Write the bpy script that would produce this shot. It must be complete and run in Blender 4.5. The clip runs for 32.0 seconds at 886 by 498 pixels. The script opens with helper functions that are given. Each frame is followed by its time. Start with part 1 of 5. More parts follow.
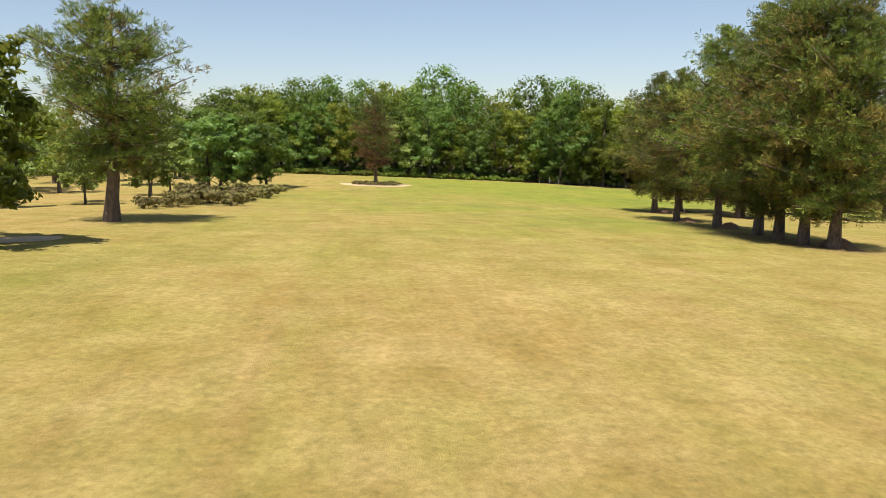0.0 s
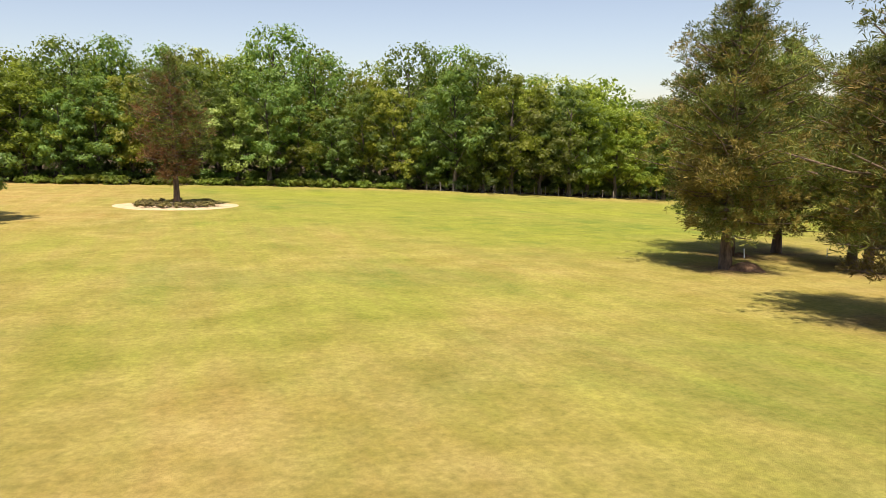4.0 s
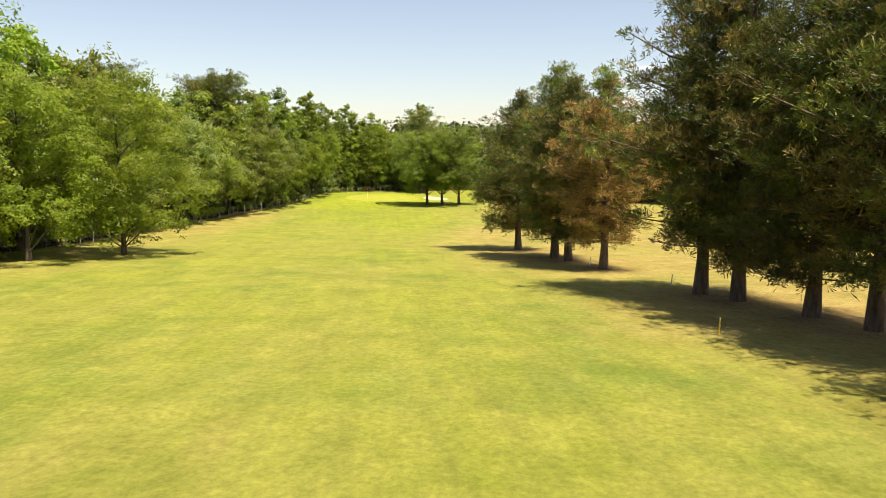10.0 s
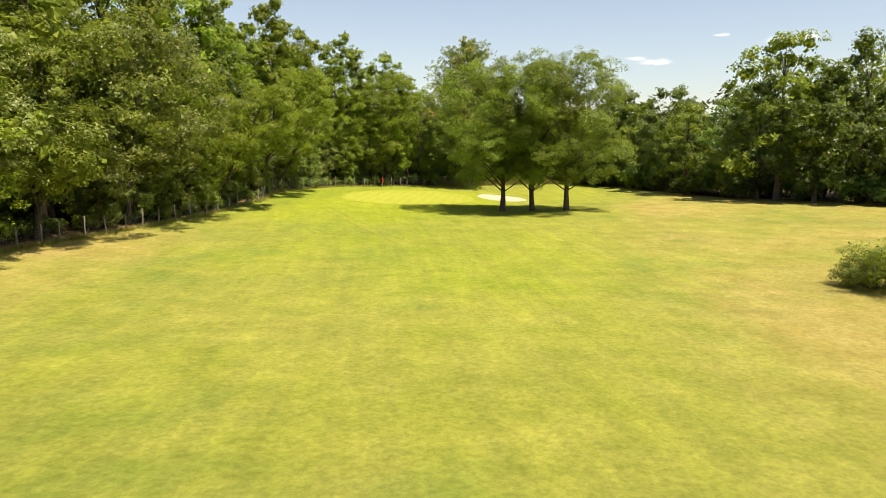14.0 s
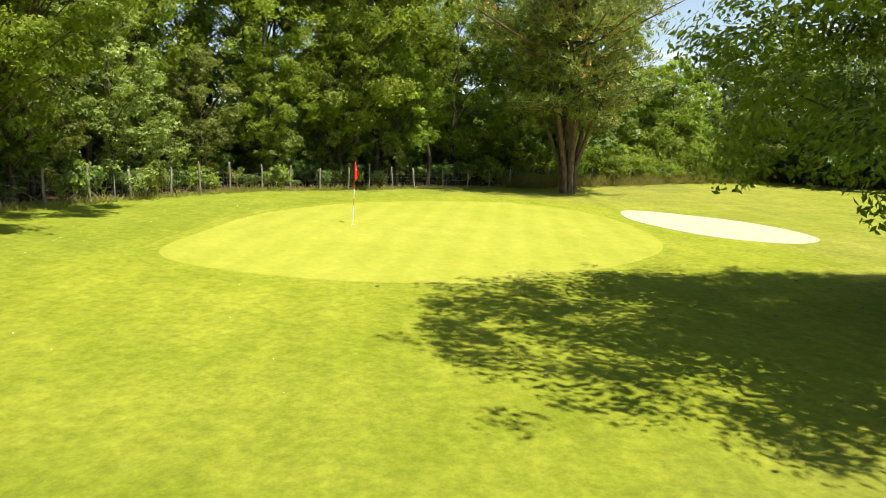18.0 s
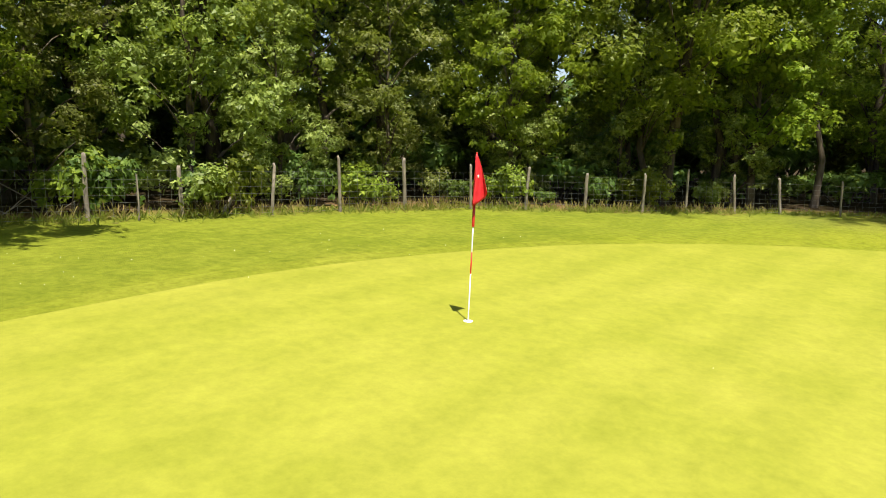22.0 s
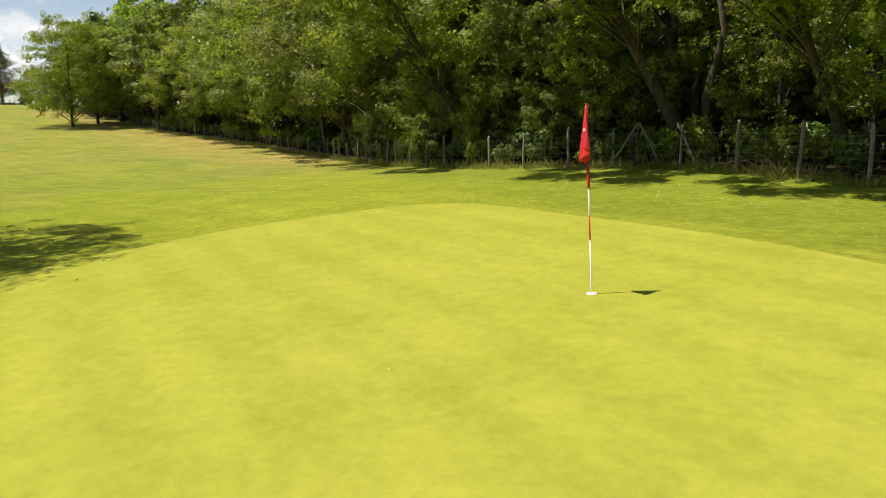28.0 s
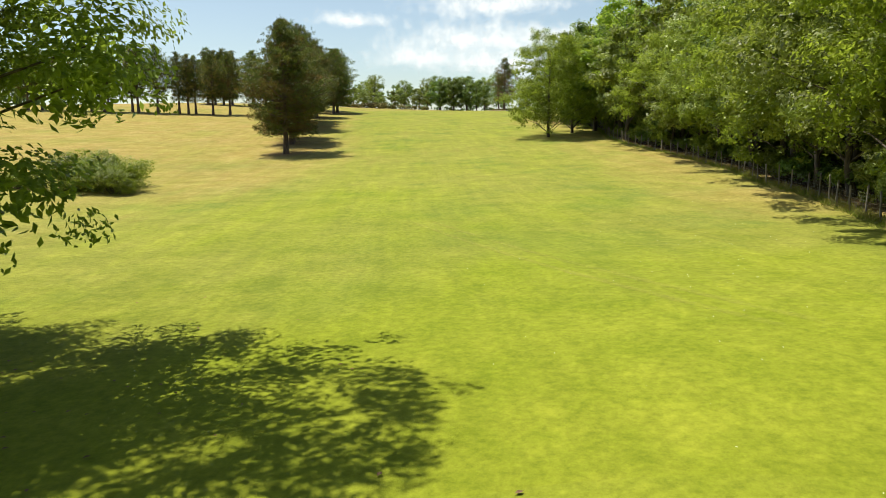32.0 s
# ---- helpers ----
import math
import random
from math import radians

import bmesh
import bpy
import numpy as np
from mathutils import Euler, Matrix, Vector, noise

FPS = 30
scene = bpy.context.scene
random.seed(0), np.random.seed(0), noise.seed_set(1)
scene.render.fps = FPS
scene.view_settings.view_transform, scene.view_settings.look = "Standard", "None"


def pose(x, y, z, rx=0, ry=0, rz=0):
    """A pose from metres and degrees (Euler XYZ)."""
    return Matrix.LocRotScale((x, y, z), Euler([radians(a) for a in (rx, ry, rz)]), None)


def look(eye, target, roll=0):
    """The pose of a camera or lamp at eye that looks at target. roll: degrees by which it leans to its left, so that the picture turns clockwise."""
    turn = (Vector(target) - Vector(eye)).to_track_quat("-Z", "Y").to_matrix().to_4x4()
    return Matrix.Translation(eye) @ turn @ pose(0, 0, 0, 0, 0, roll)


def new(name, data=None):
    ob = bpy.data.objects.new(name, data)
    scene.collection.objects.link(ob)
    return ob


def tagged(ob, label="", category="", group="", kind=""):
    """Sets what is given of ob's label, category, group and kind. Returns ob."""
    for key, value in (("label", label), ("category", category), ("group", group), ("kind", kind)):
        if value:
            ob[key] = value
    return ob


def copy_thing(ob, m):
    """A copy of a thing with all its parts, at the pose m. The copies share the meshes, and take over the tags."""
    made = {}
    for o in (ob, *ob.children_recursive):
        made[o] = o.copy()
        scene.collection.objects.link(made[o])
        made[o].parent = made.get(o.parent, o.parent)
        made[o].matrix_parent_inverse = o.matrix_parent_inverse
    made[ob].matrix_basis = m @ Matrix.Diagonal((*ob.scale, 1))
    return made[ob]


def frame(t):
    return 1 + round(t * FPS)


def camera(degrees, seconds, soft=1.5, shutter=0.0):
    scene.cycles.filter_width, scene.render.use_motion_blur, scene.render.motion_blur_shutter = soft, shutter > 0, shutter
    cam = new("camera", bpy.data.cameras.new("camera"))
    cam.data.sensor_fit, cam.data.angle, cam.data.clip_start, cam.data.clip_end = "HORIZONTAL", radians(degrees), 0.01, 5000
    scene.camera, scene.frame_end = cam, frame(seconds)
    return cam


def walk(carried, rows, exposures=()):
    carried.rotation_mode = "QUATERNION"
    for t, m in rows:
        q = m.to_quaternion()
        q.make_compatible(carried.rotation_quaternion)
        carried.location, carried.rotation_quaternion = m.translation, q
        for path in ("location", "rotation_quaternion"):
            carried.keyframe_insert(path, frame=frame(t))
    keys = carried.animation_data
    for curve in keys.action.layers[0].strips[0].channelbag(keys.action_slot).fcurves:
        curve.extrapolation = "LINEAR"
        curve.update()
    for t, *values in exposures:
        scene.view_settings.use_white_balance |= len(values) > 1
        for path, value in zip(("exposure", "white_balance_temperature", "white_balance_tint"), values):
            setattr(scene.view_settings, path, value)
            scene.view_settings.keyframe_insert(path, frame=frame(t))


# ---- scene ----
cam = camera(64.2, 32.0, soft=0.6, shutter=0.05)
PATH = [
    (0, (-43.628, -41.231, 12.509), (-43.481, -39.262, 12.187), 0.06),
    (0.5, (-43.463, -36.806, 12.371), (-43.275, -34.842, 12.047), 0.02),
    (1, (-43.185, -32.187, 12.227), (-42.961, -30.227, 11.901), -0.01),
    (1.5, (-42.873, -27.355, 12.034), (-42.613, -25.399, 11.708), -0.09),
    (2, (-42.389, -22.233, 11.983), (-42.082, -20.285, 11.653), -0.12),
    (2.5, (-41.942, -17.138, 12.034), (-41.578, -15.199, 11.701), 0.11),
    (4.5, (-40.798, 5.322, 11.715), (-40.089, 7.160, 11.371), -0.09),
    (5, (-40.306, 11.002, 11.494), (-39.401, 12.752, 11.152), -0.08),
    (5.5, (-39.481, 16.906, 11.385), (-38.360, 18.527, 11.045), -0.14),
    (6, (-38.067, 23.041, 11.286), (-36.732, 24.492, 10.953), -0.05),
    (6.5, (-35.948, 29.146, 11.145), (-34.420, 30.396, 10.820), 0.04),
    (7, (-33.103, 35.233, 11.053), (-31.400, 36.231, 10.732), -0.13),
    (7.5, (-29.065, 40.664, 10.914), (-27.243, 41.425, 10.596), -0.13),
    (8, (-23.696, 45.564, 10.490), (-21.818, 46.177, 10.173), -0.05),
    (8.5, (-17.350, 49.801, 9.737), (-15.458, 50.368, 9.425), 0.05),
    (9, (-10.522, 53.311, 8.949), (-8.626, 53.867, 8.641), 0.04),
    (9.5, (-3.120, 56.559, 8.039), (-1.223, 57.113, 7.735), 0.06),
    (10, (4.244, 59.498, 6.953), (6.140, 60.060, 6.655), -0.02),
    (10.5, (11.841, 62.822, 6.182), (13.736, 63.388, 5.883), 0.04),
    (11, (19.820, 66.724, 5.242), (21.715, 67.291, 4.944), 0.05),
    (11.5, (26.918, 70.387, 4.462), (28.815, 70.948, 4.161), -0.08),
    (12, (34.508, 74.294, 4.117), (36.408, 74.840, 3.814), 0.09),
    (12.5, (42.313, 78.428, 3.711), (44.216, 78.963, 3.406), -0.02),
    (13, (50.225, 81.503, 3.068), (52.129, 82.035, 2.764), 0.04),
    (13.5, (58.585, 84.567, 2.174), (60.486, 85.111, 1.875), -0.06),
    (14, (66.912, 88.012, 1.730), (68.811, 88.561, 1.428), 0.06),
    (14.5, (75.081, 91.565, 1.006), (76.981, 92.113, 0.708), -0.17),
    (16.5, (106.037, 102.742, -0.454), (107.944, 103.264, -0.754), 0.09),
    (17, (112.161, 104.639, -1.086), (114.072, 105.151, -1.382), 0.04),
    (17.5, (117.746, 106.604, -1.287), (119.655, 107.115, -1.595), 0.08),
    (18, (121.589, 107.719, -1.609), (123.480, 108.291, -1.919), 0.02),
    (18.5, (124.788, 108.380, -1.944), (126.653, 109.034, -2.252), -0.14),
    (19, (127.597, 108.962, -2.075), (129.421, 109.722, -2.386), -0.32),
    (19.5, (130.152, 109.534, -2.073), (131.912, 110.430, -2.383), -0.41),
    (20, (132.294, 110.001, -2.059), (133.965, 111.057, -2.363), -0.33),
    (20.5, (133.941, 110.406, -2.011), (135.518, 111.598, -2.315), -0.09),
    (21, (135.361, 110.778, -2.084), (136.851, 112.077, -2.384), -0.07),
    (21.5, (136.489, 111.035, -2.152), (137.897, 112.423, -2.453), 0.15),
    (22, (137.473, 111.145, -2.262), (138.768, 112.640, -2.558), 0.17),
    (22.5, (138.424, 111.156, -2.371), (139.558, 112.777, -2.667), 0.09),
    (23, (139.312, 111.100, -2.485), (140.279, 112.825, -2.781), 0.19),
    (23.5, (140.248, 111.035, -2.598), (141.005, 112.862, -2.895), 0.14),
    (24, (141.208, 111.044, -2.668), (141.703, 112.958, -2.971), 0.02),
    (24.5, (142.279, 111.087, -2.770), (142.496, 113.052, -3.072), -0.07),
    (25, (143.574, 111.049, -2.823), (143.474, 113.023, -3.128), -0.04),
    (25.5, (144.910, 111.041, -2.786), (144.435, 112.958, -3.097), -0.01),
    (26, (146.239, 111.121, -2.799), (145.317, 112.868, -3.112), -0.18),
    (26.5, (147.501, 111.337, -2.755), (146.205, 112.827, -3.072), -0.27),
    (28.5, (150.740, 114.253, -2.628), (148.792, 114.571, -2.948), -0.19),
    (29, (150.924, 114.989, -2.559), (148.950, 114.994, -2.877), -0.01),
    (29.5, (150.939, 115.679, -2.609), (148.977, 115.446, -2.925), -0.03),
    (30, (150.714, 116.221, -2.585), (148.790, 115.777, -2.902), -0.17),
    (30.5, (149.858, 116.458, -2.508), (147.975, 115.866, -2.828), -0.13),
    (31, (147.999, 116.319, -2.271), (146.128, 115.689, -2.593), -0.13),
    (31.5, (145.327, 115.555, -1.438), (143.456, 114.927, -1.764), -0.11),
    (32, (142.093, 114.725, -0.748), (140.224, 114.095, -1.076), -0.15),
]
EXPOSURES = [(0.0, 0.65, 6350, 12), (2.5, 0.7, 6350, 16), (4.5, 0.86, 6950, 17), (6.0, 0.93, 7000, 17), (8.0, 1.0, 6950, 14), (11.0, 1.0, 7050, 15), (14.5, 0.95, 7100, 13),
             (16.5, 1.08, 6600, 9), (18.5, 1.05, 6600, 9), (21.0, 0.9, 6650, 11), (26.5, 0.68, 6700, 11), (28.5, 0.52, 6700, 12), (30.0, 0.52, 6650, 10), (31.0, 0.56, 6600, 8), (32.0, 0.68, 6600, 4)]
walk(cam, [(t, look(eye, target, roll)) for t, eye, target, roll in PATH], EXPOSURES)

# ---- sky and sun ----
SUN_ELEVATION, SUN_TURN = 67.0, 20.0      # shadows fall towards +y, 20 degrees over to +x
to_sun = Vector((-math.sin(radians(SUN_TURN)) * math.cos(radians(SUN_ELEVATION)),
                 -math.cos(radians(SUN_TURN)) * math.cos(radians(SUN_ELEVATION)),
                 math.sin(radians(SUN_ELEVATION))))
world = bpy.data.worlds.new("sky")
scene.world = world
world.use_nodes = True
wn = world.node_tree.nodes
sky = wn.new("ShaderNodeTexSky")
sky.sky_type, sky.sun_disc = "NISHITA", False
sky.sun_elevation, sky.sun_rotation = radians(SUN_ELEVATION), radians(180 + SUN_TURN)
sky.air_density, sky.dust_density, sky.ozone_density = 1.0, 0.5, 1.5
pale = wn.new("ShaderNodeHueSaturation")             # summer haze takes some of the blue
pale.inputs["Saturation"].default_value = 0.82
world.node_tree.links.new(sky.outputs[0], pale.inputs["Color"])
world.node_tree.links.new(pale.outputs[0], wn["Background"].inputs[0])
wn["Background"].inputs[1].default_value = 0.08
sun_data = bpy.data.lights.new("sun", "SUN")
sun_data.energy, sun_data.angle, sun_data.color = 5.0, radians(0.55), (1.0, 0.935, 0.80)
sun = new("sun", sun_data)
sun.matrix_world = look(to_sun * 100, (0, 0, 0))

# ---- the lie of the land ----
LAND = [
    (-45.9, 68.8, 4.77), (-59.7, 0.6, 7.5), (-62.1, 49.3, 5.37), (-20.9, -4.2, 6.5), (-20, 8.1, 5.8), (-19.2, 17.3, 5.1),
    (-16, 30.7, 4.4), (-10.6, 37.1, 3.7), (-17.5, 101, 2.9), (-0.5, 93.2, 2.2), (39.8, 56.2, -0.4), (52.8, 62.5, -1.6),
    (61.9, 67.1, -2.35), (72.5, 71.9, -3.4), (48.2, 97.8, -1.5), (41.6, 99.7, -1.0), (103.8, 79.6, -5.0), (112, 117.5, -4.6),
    (136, 101.8, -5.2), (137, 95.6, -4.95), (143.4, 117.5, -4.5), (134, 112, -4.75), (133.7, 126, -3.63), (141.2, 126.2, -3.83),
    (150.6, 125.6, -4.03), (158.4, 109.3, -5.35), (166.5, 113.1, -5.0), (171, 90.4, -5.1)]
knots = np.array(LAND)


def bend(r2):
    return np.where(r2 > 0, 0.5 * r2 * np.log(np.maximum(r2, 1e-12)), 0.0)


def land_weights():
    n = len(knots)
    a, b = np.zeros((n + 3, n + 3)), np.zeros(n + 3)
    a[:n, :n] = bend(((knots[:, None, :2] - knots[None, :, :2]) ** 2).sum(-1) / 1e4) + np.eye(n) * 0.002
    a[:n, n], a[n, :n] = 1, 1
    a[:n, n + 1:], a[n + 1:, :n] = knots[:, :2] / 100, knots[:, :2].T / 100
    b[:n] = knots[:, 2]
    return np.linalg.solve(a, b)


LW = land_weights()


def heights(x, y):
    """Ground height at arrays of places; level beyond the mapped land."""
    x, y = np.clip(np.asarray(x, float), -68, 186), np.clip(np.asarray(y, float), -22, 130)
    n = len(knots)
    r2 = ((x[..., None] - knots[:, 0]) ** 2 + (y[..., None] - knots[:, 1]) ** 2) / 1e4
    return bend(r2) @ LW[:n] + LW[n] + LW[n + 1] * x / 100 + LW[n + 2] * y / 100


def g(x, y):
    return float(heights(np.array([x]), np.array([y]))[0])


# ---- materials ----
def nodes_of(name):
    m = bpy.data.materials.new(name)
    m.use_nodes = True
    t = m.node_tree
    return m, t, t.nodes["Principled BSDF"], t.nodes["Material Output"]


def rgb(c):
    return (*c, 1.0)


def noise_node(t, scale, detail=4.0, rough=0.55, coords="Object", stretch=None):
    tc = t.nodes.new("ShaderNodeTexCoord")
    n = t.nodes.new("ShaderNodeTexNoise")
    n.inputs["Scale"].default_value, n.inputs["Detail"].default_value, n.inputs["Roughness"].default_value = scale, detail, rough
    if stretch:
        mp = t.nodes.new("ShaderNodeMapping")
        mp.inputs["Scale"].default_value = stretch[:3]
        if len(stretch) > 3:
            mp.vector_type = "TEXTURE"
            mp.inputs["Rotation"].default_value = (0, 0, stretch[3])
        t.links.new(tc.outputs[coords], mp.inputs[0])
        t.links.new(mp.outputs[0], n.inputs["Vector"])
    else:
        t.links.new(tc.outputs[coords], n.inputs["Vector"])
    return n.outputs["Fac"]


def ramp(t, fac, stops):
    r = t.nodes.new("ShaderNodeValToRGB")
    e = r.color_ramp.elements
    while len(e) < len(stops):
        e.new(0.5)
    for el, (p, c) in zip(e, stops):
        el.position, el.color = p, rgb(c)
    t.links.new(fac, r.inputs[0])
    return r.outputs[0]


def mix(t, fac, a, b, mode="MIX"):
    m = t.nodes.new("ShaderNodeMix")
    m.data_type, m.blend_type = "RGBA", mode
    for socket, v in ((m.inputs[0], fac), (m.inputs[6], a), (m.inputs[7], b)):
        if isinstance(v, bpy.types.NodeSocket):
            t.links.new(v, socket)
        elif isinstance(v, (int, float)):
            socket.default_value = v
        else:
            socket.default_value = rgb(v)
    return m.outputs[2]


def sharpen(t, fac, lo, hi):
    m = t.nodes.new("ShaderNodeMapRange")
    m.inputs[1].default_value, m.inputs[2].default_value = lo, hi
    t.links.new(fac, m.inputs[0])
    return m.outputs[0]


def bump(t, bsdf, fac, strength, distance):
    b = t.nodes.new("ShaderNodeBump")
    b.inputs["Strength"].default_value, b.inputs["Distance"].default_value = strength, distance
    t.links.new(fac, b.inputs["Height"])
    t.links.new(b.outputs[0], bsdf.inputs["Normal"])


def plain(name, c1, c2, scale, rough=0.8, relief=0.0, metal=0.0, stretch=None):
    m, t, bs, _ = nodes_of(name)
    f = noise_node(t, scale, 6, 0.6, stretch=stretch)
    t.links.new(ramp(t, f, [(0.3, c1), (0.7, c2)]), bs.inputs["Base Color"])
    bs.inputs["Roughness"].default_value, bs.inputs["Metallic"].default_value = rough, metal
    if relief:
        bump(t, bs, f, 0.8, relief)
    return m


def leaf_material(name, stops, sheer=0.38, rough=0.45, clump=0.5, spread=0.2, through_light=(0.40, 0.50, 0.05)):
    """Foliage: each leaf or tuft its own tone, clumps of the crown and whole trees differ a little; light shines through."""
    m, t, bs, out = nodes_of(name)
    geo, info = t.nodes.new("ShaderNodeNewGeometry"), t.nodes.new("ShaderNodeObjectInfo")
    add = t.nodes.new("ShaderNodeMath")
    add.operation = "MULTIPLY_ADD"
    t.links.new(geo.outputs["Random Per Island"], add.inputs[0])
    add.inputs[1].default_value = 0.55
    sub = t.nodes.new("ShaderNodeMath")
    sub.operation = "MULTIPLY_ADD"
    t.links.new(noise_node(t, clump, 2), sub.inputs[0])
    sub.inputs[1].default_value, sub.inputs[2].default_value = 0.9, -0.22
    t.links.new(sub.outputs[0], add.inputs[2])
    c = ramp(t, add.outputs[0], stops)
    hsv = t.nodes.new("ShaderNodeHueSaturation")
    for k, lo, hi in (("Hue", 0.5 - spread * 0.13, 0.5 + spread * 0.03), ("Value", 1 - spread * 2.2, 1 + spread * 2.2)):
        mr = t.nodes.new("ShaderNodeMapRange")
        mr.inputs[3].default_value, mr.inputs[4].default_value = lo, hi
        t.links.new(info.outputs["Random"], mr.inputs[0])
        t.links.new(mr.outputs[0], hsv.inputs[k])
    t.links.new(c, hsv.inputs["Color"])
    t.links.new(hsv.outputs[0], bs.inputs["Base Color"])
    bs.inputs["Roughness"].default_value = rough
    bs.inputs["Specular IOR Level"].default_value = 0.25
    tr = t.nodes.new("ShaderNodeBsdfTranslucent")
    t.links.new(mix(t, 0.55, hsv.outputs[0], through_light, "MIX"), tr.inputs[0])
    sh = t.nodes.new("ShaderNodeMixShader")
    sh.inputs[0].default_value = sheer
    t.links.new(bs.outputs[0], sh.inputs[1])
    t.links.new(tr.outputs[0], sh.inputs[2])
    t.links.new(sh.outputs[0], out.inputs[0])
    return m


LEAF_MID = leaf_material("leaf_mid", [(0.1, (0.048, 0.077, 0.010)), (0.5, (0.130, 0.185, 0.021)), (0.9, (0.275, 0.328, 0.045))])
LEAF_DARK = leaf_material("leaf_dark", [(0.1, (0.030, 0.062, 0.015)), (0.5, (0.080, 0.146, 0.031)), (0.9, (0.175, 0.257, 0.058))], 0.38)
LEAF_BRIGHT = leaf_material("leaf_bright", [(0.1, (0.070, 0.112, 0.012)), (0.5, (0.165, 0.246, 0.025)), (0.9, (0.310, 0.390, 0.048))], 0.56)
LEAF_SHADE = leaf_material("leaf_shade", [(0.1, (0.056, 0.092, 0.012)), (0.5, (0.122, 0.186, 0.022)), (0.9, (0.245, 0.322, 0.040))], 0.4)
LEAF_GREY = leaf_material("leaf_grey", [(0.1, (0.066, 0.086, 0.021)), (0.5, (0.160, 0.212, 0.050)), (0.9, (0.340, 0.390, 0.115))], 0.38)
LEAF_BLOSSOM = leaf_material("leaf_blossom", [(0.1, (0.080, 0.115, 0.015)), (0.5, (0.225, 0.270, 0.034)), (0.9, (0.430, 0.435, 0.085))], 0.46)
NEEDLE = leaf_material("needle", [(0.1, (0.030, 0.055, 0.010)), (0.55, (0.108, 0.152, 0.026)), (0.95, (0.280, 0.300, 0.052))], 0.16, 0.5, 0.35, through_light=(0.24, 0.30, 0.05))
NEEDLE_DRY = leaf_material("needle_dry", [(0.1, (0.066, 0.062, 0.016)), (0.5, (0.185, 0.155, 0.034)), (0.95, (0.330, 0.265, 0.060))], 0.16, 0.6, 0.4, through_light=(0.34, 0.27, 0.06))
NEEDLE_RUST = leaf_material("needle_rust", [(0.1, (0.082, 0.062, 0.018)), (0.5, (0.240, 0.152, 0.046)), (0.95, (0.400, 0.230, 0.076))], 0.18, 0.6, 0.4, through_light=(0.40, 0.24, 0.06))
NEEDLE_CEDAR = leaf_material("needle_cedar", [(0.1, (0.055, 0.085, 0.022)), (0.5, (0.165, 0.205, 0.046)), (0.82, (0.300, 0.320, 0.076)), (0.92, (0.540, 0.236, 0.068))], 0.15, 0.6, 0.4, through_light=(0.30, 0.28, 0.05))
LEAF_HEATH = leaf_material("leaf_heath", [(0.1, (0.072, 0.070, 0.022)), (0.5, (0.165, 0.150, 0.045)), (0.9, (0.280, 0.245, 0.080))], 0.15, 0.7, 0.8, through_light=(0.30, 0.28, 0.05))
FERN = leaf_material("fern", [(0.1, (0.070, 0.110, 0.015)), (0.5, (0.140, 0.200, 0.028)), (0.9, (0.240, 0.290, 0.055))], 0.4, 0.6)
TALL_GRASS = leaf_material("tall_grass", [(0.1, (0.120, 0.130, 0.030)), (0.5, (0.260, 0.230, 0.070)), (0.9, (0.420, 0.340, 0.130))], 0.35, 0.7)
BARK = plain("bark", (0.035, 0.026, 0.018), (0.120, 0.095, 0.070), 9, 0.9, 0.03, stretch=(1, 1, 0.25))
BARK_PINE = plain("bark_pine", (0.050, 0.035, 0.025), (0.195, 0.135, 0.095), 7, 0.9, 0.05, stretch=(1, 1, 0.3))
BARK_PALE = plain("bark_pale", (0.130, 0.110, 0.080), (0.300, 0.260, 0.200), 8, 0.9, 0.02, stretch=(1, 1, 0.3))
POST_WOOD = plain("post_wood", (0.110, 0.095, 0.075), (0.330, 0.290, 0.235), 12, 0.9, 0.01, stretch=(1, 1, 0.2))
WIRE = plain("wire", (0.200, 0.205, 0.200), (0.320, 0.330, 0.320), 20, 0.5, 0, 0.7)
SAND = plain("sand", (0.330, 0.275, 0.180), (0.450, 0.390, 0.275), 3, 0.95, 0.02)
SAND_DIRT = plain("sand_dirt", (0.380, 0.270, 0.150), (0.560, 0.430, 0.270), 2.5, 0.95, 0.02)
LITTER = plain("litter", (0.085, 0.045, 0.024), (0.240, 0.135, 0.070), 5, 0.95, 0.04)
WHITE_PAINT = plain("white_paint", (0.700, 0.700, 0.680), (0.820, 0.820, 0.800), 30, 0.4)
YELLOW_PAINT = plain("yellow_paint", (0.620, 0.400, 0.040), (0.720, 0.500, 0.060), 30, 0.5)
RED_PAINT = plain("red_paint", (0.420, 0.018, 0.012), (0.520, 0.030, 0.020), 30, 0.4)
RED_CLOTH = plain("red_cloth", (0.560, 0.010, 0.022), (0.740, 0.022, 0.040), 8, 0.7)


